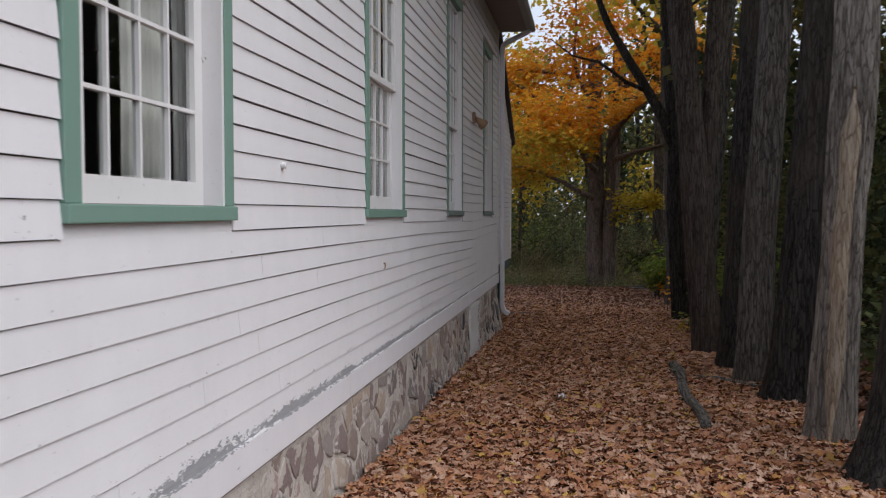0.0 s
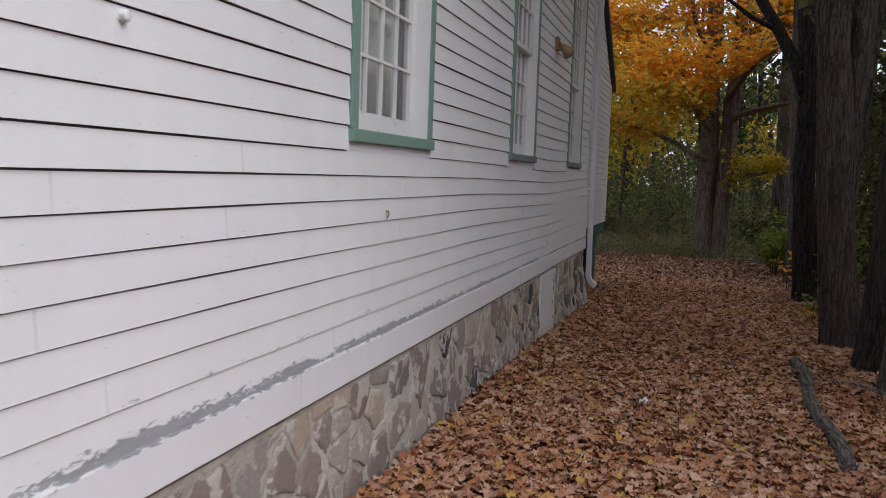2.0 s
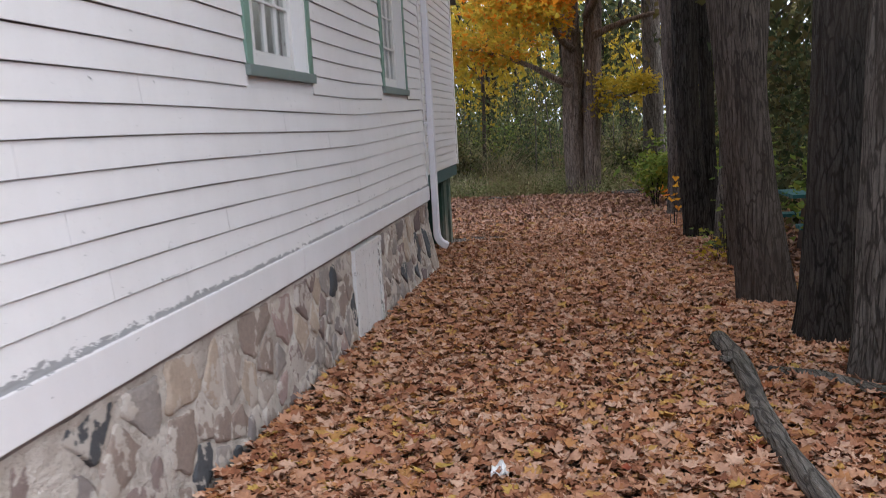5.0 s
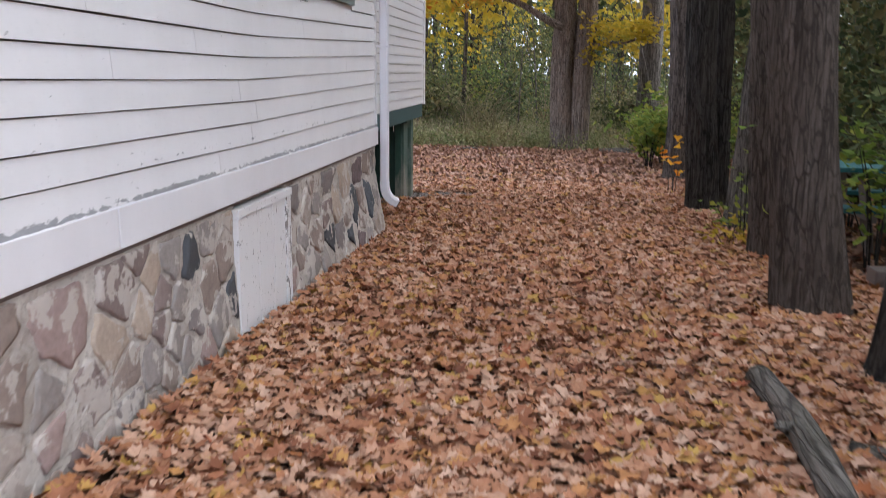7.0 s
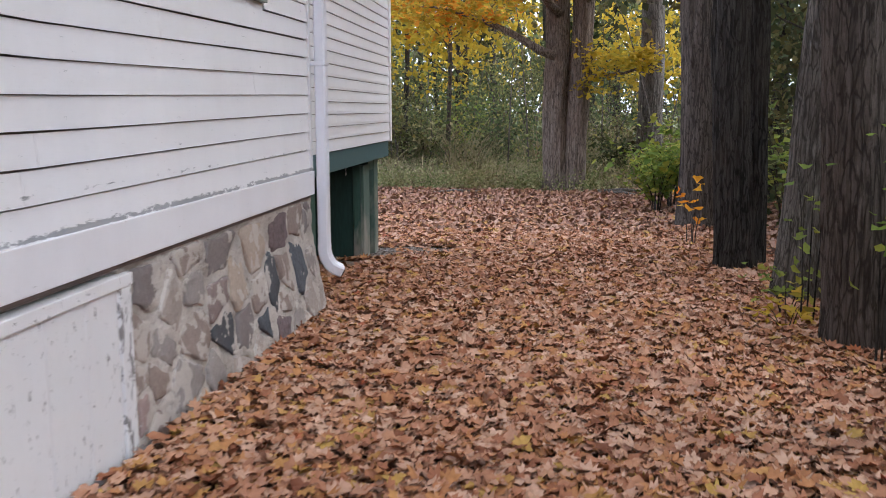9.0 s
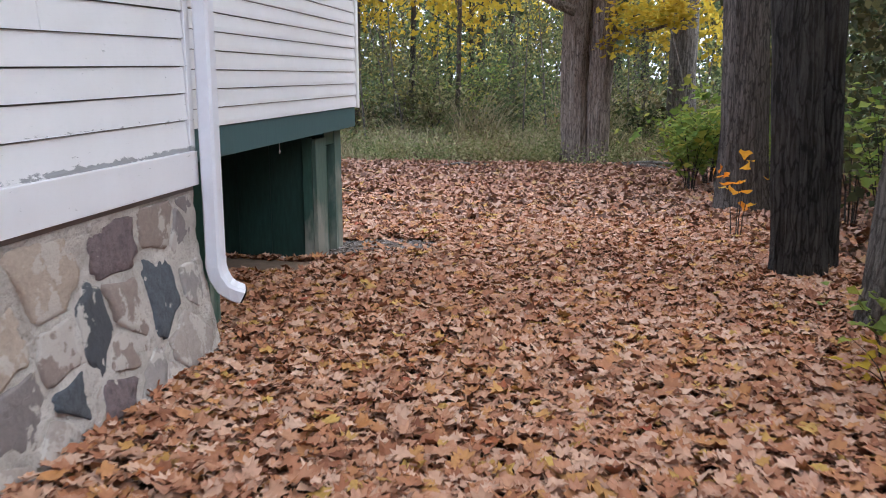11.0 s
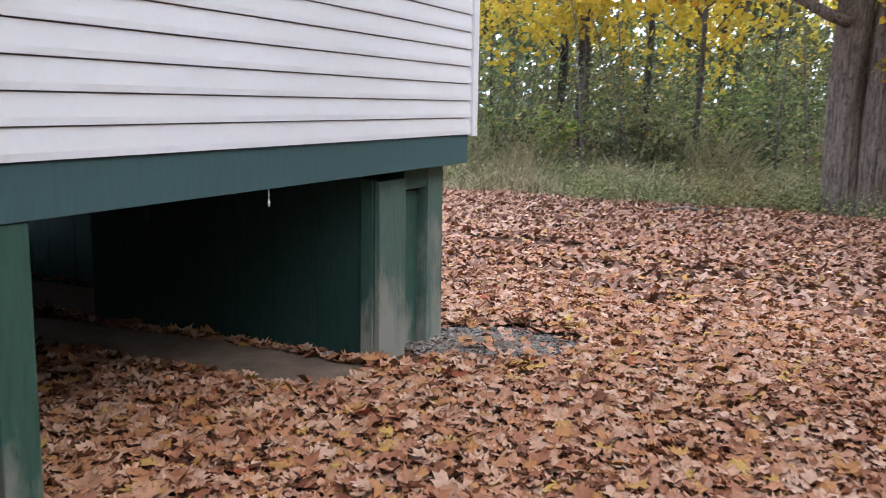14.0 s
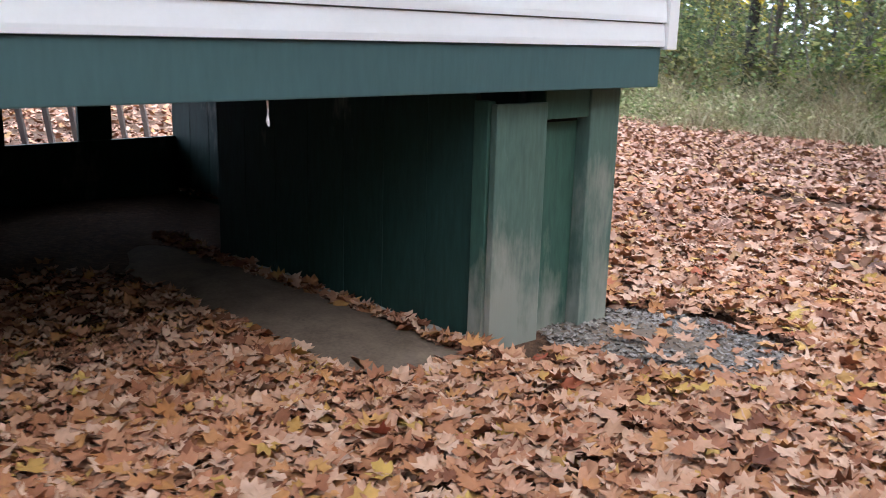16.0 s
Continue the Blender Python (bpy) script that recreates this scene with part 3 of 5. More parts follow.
win1 = window(*WINDOWS[0])
copies = [win1]
for k, (a, b_) in enumerate(WINDOWS[1:], 2):
    c = window(a, b_)
    c.name = "window_%d" % k
    copies.append(c)
for c in copies[2:]:
    c["label"] = "tall double-hung window with grey-green sill and white sashes"
    for ch in c.children:
        if ch.name.startswith("sill"):
            ch.data.materials[0] = M_SILL_GREY
            ch["label"] = "grey weathered sill"
for k, (a, b_) in enumerate(WINDOWS):
    wdt = b_ - a
    if k == 0:
        curtain(a + 0.24 * wdt, a + 0.30 * wdt, 1.30, 3.8, 3)
        curtain(a + 0.56 * wdt, a + 0.83 * wdt, 1.30, 3.8, 4)
        curtain(a + 0.90 * wdt, b_ + 0.20, 1.30, 3.8, 5)
    else:
        curtain(a + 0.26, b_ + 0.25, 1.30, 3.8, k + 7)

# ---- stone foundation ----
def flare_at(y):
    """How fast the stones bulge out towards the ground; most at the far corner."""
    return 0.03 + 0.17 * min(1, max(0, (y - 13) / 2))


def mortar_x(y, z):
    """How far the mortar face stands out."""
    inset = 0.055 if 11.78 < y < 12.62 else 0.0
    rough = 0.012 * noise.noise((y * 3, z * 3, 1)) + 0.010 * noise.noise((y * 8, z * 9, 2)) + 0.006 * noise.noise((y * 27, z * 29, 3))
    return WX - 0.02 + flare_at(y) * max(0, (-0.15 - z)) + rough - inset


bm = bmesh.new()
n, m = 600, 48
rows_z = [-1.05 + (0.069 + 1.05) * k / m for k in range(m + 1)]
pts = []
for i in range(n + 1):
    yy = 3.4 + (H1 - 3.4) * i / n
    pts.append([bm.verts.new((mortar_x(yy, zz), yy, zz)) for zz in rows_z])
for i in range(n):
    for k in range(m):
        bm.faces.new((pts[i][k], pts[i + 1][k], pts[i + 1][k + 1], pts[i][k + 1]))
add_box(bm, FAR, WX - 0.06, H0, H1 - 0.02, -1.25, 0.068)
bmesh.ops.recalc_face_normals(bm, faces=bm.faces[:])
foundation = tagged(part("foundation", bm, M_MORTAR), "field stone foundation with pale lime mortar under the house", "foundation", kind="structure")


def cells(u0, u1, v0, v1, du, dv, seed, steps=2):
    """Irregular polygons that share out a rectangle round scattered seeds."""
    r = random.Random(seed)
    seeds = []
    for n3 in range(6000):
        p = (r.uniform(u0, u1), r.uniform(v0, v1))
        gap = 0.080 if n3 > 3000 else r.choice((0.10, 0.13, 0.18, 0.25))
        if all(math.hypot((p[0] - q[0]) * 0.56, p[1] - q[1]) > max(gap, q[2]) * 0.98 for q in seeds):
            seeds.append((p[0], p[1], gap))
    out = []
    for p in seeds:
        poly = [(u0, v0), (u1, v0), (u1, v1), (u0, v1)]
        for q in seeds:
            if q is p or abs(q[0] - p[0]) > 3 * du or abs(q[1] - p[1]) > 3 * dv:
                continue
            mx, my, nx, ny = (p[0] + q[0]) / 2, (p[1] + q[1]) / 2, q[0] - p[0], q[1] - p[1]
            kept = []
            for a, b in zip(poly, poly[1:] + poly[:1]):
                da, db = (a[0] - mx) * nx + (a[1] - my) * ny, (b[0] - mx) * nx + (b[1] - my) * ny
                if da <= 0:
                    kept.append(a)
                if da * db < 0:
                    f = da / (da - db)
                    kept.append((a[0] + (b[0] - a[0]) * f, a[1] + (b[1] - a[1]) * f))
            poly = kept
            if len(poly) < 3:
                break
        if len(poly) >= 3:
            out.append(poly)
    return out


def stone_block(poly, r):
    """A worn field stone: a low dome whose uneven rim sinks into the mortar."""
    cu, cv = sum(p[0] for p in poly) / len(poly), sum(p[1] for p in poly) / len(poly)
    size = r.uniform(0.84, 1.02)
    ring = []
    for a, b in zip(poly, poly[1:] + poly[:1]):
        if math.hypot(b[0] - a[0], b[1] - a[1]) < 0.03:
            continue
        for f in (0.1, 0.37, 0.63, 0.9):
            u, v = a[0] + (b[0] - a[0]) * f, a[1] + (b[1] - a[1]) * f
            s = size * (r.uniform(0.88, 1.02) if 0.2 < f < 0.8 else r.uniform(0.94, 1.06))
            ring.append((cu + (u - cu) * s, cv + (v - cv) * s))
    b2 = bmesh.new()
    proud = r.uniform(0.005, 0.012)
    tip_u, tip_v, key = r.uniform(-0.08, 0.08), r.uniform(-0.10, 0.06), r.uniform(0, 90)
    base = WX - 0.02 + flare_at(cu) * max(0, -0.15 - cv) + 0.012 * noise.noise((cu * 3, cv * 3, 1))
    slope = flare_at(cu) if cv < -0.15 else 0.0

    def lay(s, out):
        row2 = []
        for u, v in ring:
            yy, zz = cu + (u - cu) * s, cv + (v - cv) * s
            row2.append(b2.verts.new((base + out - slope * (zz - cv) + tip_u * (yy - cu) + tip_v * (zz - cv) + 0.006 * noise.noise((yy * 17, zz * 17, key)), yy, zz)))
        return row2

    layers = [lay(1.0, -0.05), lay(0.98, -0.014), lay(0.95, proud * 0.6), lay(0.85, proud), lay(0.45, proud)]
    mid = b2.verts.new((base + proud, cu, cv))
    n2 = len(ring)
    for low, high in zip(layers, layers[1:]):
        for i in range(n2):
            b2.faces.new((low[i], low[(i + 1) % n2], high[(i + 1) % n2], high[i]))
    for i in range(n2):
        b2.faces.new((layers[-1][i], layers[-1][(i + 1) % n2], mid))
    bmesh.ops.recalc_face_normals(b2, faces=b2.faces[:])
    return b2


HATCH = (11.73, 12.67)
rng = random.Random(11)
for u0, u1, seed in ((4.2, HATCH[0] - 0.01, 3), (HATCH[1] + 0.01, H1 - 0.01, 8)):
    for poly in cells(u0, u1, -1.0, 0.062, 0.21, 0.155, seed):
        lo_z = max(p[1] for p in poly)
        cy = sum(p[0] for p in poly) / len(poly)
        if lo_z < ground_z(-1.5, cy) + 0.01:
            continue
        part("stone", stone_block(poly, rng), M_SLATE if cy > 14.2 and rng.random() < 0.30 else M_STONE, foundation, smooth=True)

# ---- cellar hatch ----
hatch = thing("cellar_hatch", (WX, 12.2, -0.7), "white plank cellar hatch with peeling paint in the stone foundation", "hatch")
hx = WX - 0.004
y0, y1 = HATCH
for a, b_ in ((y0 + 0.06, y0 + 0.345), (y0 + 0.35, y0 + 0.60), (y0 + 0.605, y1 - 0.10)):
    part("plank", block(hx - 0.03, hx, a, b_, -0.85, -0.002, 0.003), M_HATCH, hatch)
part("frame_post", block(hx - 0.06, hx + 0.008, y0, y0 + 0.055, -0.85, -0.002, 0.005), M_HATCH, hatch)
part("frame_post", block(hx - 0.06, hx + 0.010, y1 - 0.095, y1, -0.85, -0.002, 0.006), M_HATCH_POST, hatch, "peeling grey and white post")
part("lintel", block(hx - 0.06, hx + 0.014, y0 - 0.01, y1 + 0.01, 0.0, 0.048, 0.005), M_HATCH, hatch)

# ---- downspout ----
spout = thing("downspout", (-1.43, 15.49, -0.5), "white enamelled rectangular downspout at the house corner", "downspout")


def add_rect_pipe(bm2, pts, w, d):
    rings = []
    for i, p in enumerate(pts):
        p = Vector(p)
        t = (Vector(pts[min(i + 1, len(pts) - 1)]) - Vector(pts[max(i - 1, 0)])).normalized()
        side = Vector((0, 1, 0)) - t * t.y
        if side.length < 0.3:
            side = Vector((1, 0, 0)) - t * t.x
        side.normalize()
        other = t.cross(side)
        ring = []
        for sx, sy in ((-1, -0.7), (-0.7, -1), (0.7, -1), (1, -0.7), (1, 0.7), (0.7, 1), (-0.7, 1), (-1, 0.7)):
            ring.append(bm2.verts.new(p + side * (sx * w / 2) + other * (sy * d / 2)))
        rings.append(ring)
    for r0, r1 in zip(rings, rings[1:]):
        for k in range(8):
            bm2.faces.new((r0[k], r0[(k + 1) % 8], r1[(k + 1) % 8], r1[k]))
    return rings


SY = 15.447
bm = bmesh.new()
add_rect_pipe(bm, [(-1.447, SY, z) for z in (4.06, 3.0, 2.0, 1.0, 0.0, -0.255)], 0.095, 0.075)
part("pipe", bm, M_SPOUT, spout)
bm = bmesh.new()
arc = [(-1.447, SY, -0.255), (-1.447, SY, -0.295), (-1.437, SY + 0.005, -0.345), (-1.412, SY + 0.015, -0.395), (-1.382, SY + 0.035, -0.425), (-1.345, SY + 0.055, -0.445)]
rings = add_rect_pipe(bm, arc, 0.099, 0.079)
part("elbow", bm, M_SPOUT, spout)
# Black end face paints the shade inside the pipe.
bm = bmesh.new()
add_rect_pipe(bm, [(-1.375, SY + 0.039, -0.429), (-1.338, SY + 0.0588, -0.4492)], 0.088, 0.068)
bm.verts.ensure_lookup_table()
bm.faces.new(bm.verts[8:16])
part("outlet", bm, M_DARK, spout, "black cap for the shade inside the pipe mouth")
bm = bmesh.new()
add_rect_pipe(bm, [(-1.447, SY, 4.06), (-1.435, SY, 4.12), (-1.36, SY, 4.18), (-1.10, SY, 4.30), (-1.03, SY, 4.33), (-0.985, SY, 4.37)], 0.095, 0.075)
part("offset_elbow", bm, M_SPOUT, spout)
for zz in (0.95, 3.2):
    part("strap", block(-1.51, -1.404, SY - 0.053, SY + 0.053, zz, zz + 0.025, 0.003), M_SPOUT, spout)

# ---- floodlight, insulator and hook on the wall ----
flood = thing("floodlight", (WX, 12.0, 2.5), "rusty tan double floodlight fixture on the clapboards", "floodlight")
part("base_plate", block(WX - 0.004, WX + 0.03, 11.93, 12.07, 2.48, 2.62, 0.008), M_RUST, flood)
for s in (-1, 1):
    bm = bmesh.new()
    d = Vector((0.55, 0.35 * s + 0.5, -0.5)).normalized()
    p = Vector((WX + 0.03, 12.0 + 0.04 * s, 2.55))
    add_tube(bm, [p + d * q for q in (0, 0.05, 0.055, 0.10, 0.17, 0.175)], [0.022, 0.024, 0.038, 0.045, 0.072, 0.066], 14)
    holder = part("lamp_holder", bm, M_RUST, flood, smooth=True)
    # Black disc paints the shade inside the closed holder.
    bm = bmesh.new()
    add_tube(bm, [p + d * q for q in (0.1752, 0.179)], [0.060, 0.056], 14)
    part("lamp_mouth_disc", bm, M_DARK, holder, "black disc for the shade inside the lamp holder")
ins = thing("insulator", (WX, 4.37, 1.52), "small white porcelain wire insulator screwed to clapboards", "insulator")
bm = bmesh.new()
add_tube(bm, [(WX - 0.01, 4.37, 1.52), (WX + 0.004, 4.37, 1.52), (WX + 0.007, 4.37, 1.52), (WX + 0.014, 4.37, 1.52), (WX + 0.017, 4.37, 1.52)], [0.016, 0.019, 0.012, 0.019, 0.010], 14)
part("knob", bm, M_PORCELAIN, ins, smooth=True)
# A small dark mark on the wall; the hook shape is made up.
hook = thing("hook", (WX, 6.65, 0.89), "small dark mark on the white clapboards, built as a hook", "hook")
bm = bmesh.new()
add_tube(bm, [(WX - 0.006, 6.65, 0.90), (WX + 0.008, 6.65, 0.90), (WX + 0.012, 6.648, 0.89), (WX + 0.011, 6.64, 0.875), (WX + 0.009, 6.63, 0.862)], [0.006, 0.006, 0.005, 0.005, 0.003], 8)
part("iron", bm, M_RUST, hook)

# ---- vinyl-sided extension on green posts ----
EX, EB, ET = -1.61, 0.338, 0.172
E0, E1 = 15.44, 19.06
EW = -6.4


def lean_z(y):
    return 2.80 + 0.57 * (19.3 - y)


bm = bmesh.new()
add_prism(bm, [(E0, EB), (E1, EB), (E1, lean_z(E1) - 0.06), (E0, lean_z(E0) - 0.06)], (lambda u, v: (EX - 0.14, u, v), lambda u, v: (EX - 0.02, u, v)))
# Brown backing darkens the slots that draw the vinyl's shadow lines.
ext_wall = tagged(part("wall_extension", bm, M_SOFFIT), "white vinyl-sided wall of the raised lean-to", "wall", kind="structure")
z, COURSE = EB, 0.0965
while z < 4.6:
    top = min(z + COURSE, 4.9)
    end = min(E1 - 0.045, 19.3 - (z + COURSE + 0.06 - 2.80) / 0.57)
    if end > E0 + 0.1:
        bm = bmesh.new()
        add_prism(bm, [(EX, z), (EX - 0.014, z), (EX - 0.0195, top - 0.005), (EX - 0.009, top - 0.005), (EX, z + 0.022)],
                  (lambda u, v: (u, E0, v), lambda u, v: (u, end, v)))
        part("vinyl_course", bm, M_VINYL, ext_wall)
    z += COURSE
tagged(part("vinyl_corner_post", block(EX - 0.06, EX + 0.012, E1 - 0.043, E1 + 0.03, EB - 0.012, lean_z(E1) - 0.1, 0.004), M_VINYL), "white vinyl corner post of the lean-to", "trim", kind="structure")
bm = bmesh.new()
add_box(bm, EW, EX - 0.15, E1 - 0.13, E1 - 0.01, EB, lean_z(E1) - 0.1)
tagged(part("wall_extension_end", bm, M_VINYL), "white vinyl end wall of the lean-to", "wall", kind="structure")
bm = bmesh.new()
add_box(bm, EW - 0.12, EW - 0.004, E0, E1 - 0.01, EB, lean_z(E1) - 0.1)
tagged(part("wall_extension_west", bm, M_VINYL), "white vinyl far wall of the lean-to", "wall", kind="structure")
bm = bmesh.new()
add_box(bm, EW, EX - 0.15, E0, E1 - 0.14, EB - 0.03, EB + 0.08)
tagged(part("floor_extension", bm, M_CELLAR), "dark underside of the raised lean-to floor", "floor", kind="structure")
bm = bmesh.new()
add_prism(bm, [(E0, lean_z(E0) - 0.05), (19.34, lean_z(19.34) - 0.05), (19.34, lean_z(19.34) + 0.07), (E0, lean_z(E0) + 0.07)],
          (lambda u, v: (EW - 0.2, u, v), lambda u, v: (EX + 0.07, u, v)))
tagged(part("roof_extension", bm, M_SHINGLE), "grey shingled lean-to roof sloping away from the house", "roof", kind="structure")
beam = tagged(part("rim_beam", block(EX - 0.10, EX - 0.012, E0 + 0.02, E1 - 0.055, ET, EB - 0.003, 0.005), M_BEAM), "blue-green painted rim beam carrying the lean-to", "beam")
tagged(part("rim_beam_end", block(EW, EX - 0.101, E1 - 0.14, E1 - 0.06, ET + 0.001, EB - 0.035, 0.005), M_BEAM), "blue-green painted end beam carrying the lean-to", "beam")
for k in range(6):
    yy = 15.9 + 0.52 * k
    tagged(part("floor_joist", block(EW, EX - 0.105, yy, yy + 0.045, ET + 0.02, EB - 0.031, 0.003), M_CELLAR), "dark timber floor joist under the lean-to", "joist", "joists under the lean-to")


def post(x0, x1, y0, y1, top, material, label, name="post"):
    b2 = block(x0, x1, y0, y1, -1.15, top, 0.006)
    return tagged(part(name, b2, material), label, "post", "posts under the lean-to")


post(EX - 0.13, EX - 0.02, 15.79, 15.92, ET - 0.002, M_POST, "dark green square post beside the downspout")
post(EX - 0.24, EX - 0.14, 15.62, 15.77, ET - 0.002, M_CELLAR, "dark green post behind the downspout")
PX = -1.715
post(PX - 0.09, PX - 0.004, 18.68, 18.88, ET - 0.002, M_PANEL, "worn green corner post at the lean-to end")
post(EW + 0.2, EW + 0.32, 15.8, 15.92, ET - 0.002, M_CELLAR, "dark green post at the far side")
cellar = thing("cellar_entry", (PX, 18.2, -0.8), "dark green boarded cellar entry under the lean-to", "cellar entry")
part("end_panel", block(PX - 0.03, PX, 18.11, 18.40, -1.0, 0.12, 0.004), M_PANEL, cellar, "dusty faded green end panel")
part("recessed_panel", block(PX - 0.10, PX - 0.07, 18.40, 18.68, -1.0, 0.05, 0.004), M_POST, cellar)
part("panel_lintel", block(PX - 0.09, PX - 0.012, 18.402, 18.678, 0.052, 0.165, 0.004), M_POST, cellar)
part("hinge", block(PX - 0.068, PX - 0.055, 18.42, 18.66, 0.035, 0.047, 0.002), M_DARK, cellar)
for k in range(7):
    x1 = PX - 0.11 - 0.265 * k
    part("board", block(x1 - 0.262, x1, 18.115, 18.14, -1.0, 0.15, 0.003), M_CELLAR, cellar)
part("edge_board", block(PX - 0.105, PX - 0.034, 18.098, 18.138, -1.0, 0.13, 0.004), M_POST, cellar)
bm = bmesh.new()
prev = None
for k in range(60):
    xx = PX - 0.06 - 0.031 * k
    g = ground_z(xx, 18) - 0.03
    top = g + 0.055 + 0.030 * noise.noise((k * 0.33, 2, 3)) + 0.012 * noise.noise((k * 1.3, 2, 3))
    out_y = 18.065 + 0.018 * noise.noise((k * 0.5, 7, 3))
    ring = [bm.verts.new(q) for q in ((xx, 18.11, g), (xx, out_y - 0.02, g), (xx, out_y, top - 0.012), (xx, out_y + 0.015, top), (xx, 18.11, top + 0.006))]
    if prev:
        for a in range(4):
            bm.faces.new((prev[a], prev[a + 1], ring[a + 1], ring[a]))
    prev = ring
bmesh.ops.recalc_face_normals(bm, faces=bm.faces[:])
tagged(part("concrete_footing", bm, M_CONCRETE, smooth=True), "crumbling concrete footing along the cellar boards", "footing")

# far side of the crawl space, closed up further to keep it dark
far_wall = thing("crawl_space_skirt", (-5.7, 18, -0.9), "dark boards with gaps, filled in to darken the crawl space", "skirting")
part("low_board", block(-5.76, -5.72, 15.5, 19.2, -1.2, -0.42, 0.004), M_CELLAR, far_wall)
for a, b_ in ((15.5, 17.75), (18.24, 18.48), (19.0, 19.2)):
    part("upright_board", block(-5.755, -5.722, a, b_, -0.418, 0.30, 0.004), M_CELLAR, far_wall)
# Boards added along the north side to keep light out underneath.
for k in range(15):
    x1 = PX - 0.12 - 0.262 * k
    tagged(part("skirt_board", block(x1 - 0.258, x1, 18.965, 18.99, -1.2, ET - 0.004, 0.003), M_CELLAR), "dark green board added to keep the crawl space dark", "board", "boards closing the crawl space")
rail = thing("stair_railing", (-7.4, 19.2, -0.9), "dark wooden stair railing with slanted balusters beyond the crawl space", "railing")
for k in range(7):
    bm = bmesh.new()
    add_tube(bm, [(-7.4, 18.3 + 0.22 * k, -0.9), (-7.4, 18.1 + 0.22 * k, 0.5)], [0.03, 0.03], 4)
    part("baluster", bm, M_SOFFIT, rail)
part("handrail", block(-7.44, -7.36, 18.0, 20.0, 0.5, 0.58, 0.008), M_SOFFIT, rail)
wire = thing("dangling_cord", (EX - 0.06, 17.09, ET - 0.1), "short frayed white cord hanging under the beam", "cord")
bm = bmesh.new()
add_tube(bm, [(EX - 0.05, 17.09, ET), (EX - 0.05, 17.093, ET - 0.03), (EX - 0.048, 17.09, ET - 0.06), (EX - 0.052, 17.096, ET - 0.075)], [0.003, 0.003, 0.006, 0.003], 6)
part("strand", bm, M_PORCELAIN, wire)

# bare dirt in front of the cellar boards
bm = bmesh.new()
rim = []
for k in range(36):
    a = 2 * math.pi * k / 36
    q = 1 + 0.16 * noise.noise((math.cos(a) * 2, math.sin(a) * 2, 4))
    xx, yy = -2.75 + 1.35 * q * math.cos(a), 17.86 + 0.38 * q * math.sin(a)
    rim.append(bm.verts.new((xx, yy, ground_z(xx, yy) + 0.014)))
mid = bm.verts.new((-2.75, 17.8, ground_z(-2.75, 17.8) + 0.05))
for k in range(36):
    bm.faces.new((rim[k], rim[(k + 1) % 36], mid))
tagged(part("bare_dirt", bm, M_DIRT, smooth=True), "strip of bare brown dirt before the cellar boards", "dirt", kind="structure")


# ---- leaf clouds ----
def leaf_shape(detail):
    """Outline fan of a maple leaf about one unit wide, in its own plane."""
    if detail == 2:
        ang = [-90, -55, -25, -5, 12, 32, 50, 70, 90, 110, 130, 148, 168, 185, 205, 235]
        rad = [0.18, 0.32, 0.45, 0.32, 0.57, 0.35, 0.53, 0.37, 0.63, 0.37, 0.53, 0.35, 0.57, 0.32, 0.45, 0.32]
    elif detail == 1:
        ang = [-90, -35, 10, 38, 90, 142, 170, 215]
        rad = [0.18, 0.40, 0.55, 0.36, 0.62, 0.36, 0.55, 0.40]
    else:
        ang = [-90, 0, 90, 180]
        rad = [0.5, 0.36, 0.55, 0.36]
    v = [(0, 0, 0)] + [(r * math.cos(radians(a)), r * math.sin(radians(a)), 0) for a, r in zip(ang, rad)]
    n2 = len(ang)
    if detail == 0:
        return np.array(v[1:]), np.array([(0, 1, 2), (0, 2, 3)])
    return np.array(v), np.array([(0, i + 1, (i + 1) % n2 + 1) for i in range(n2)])


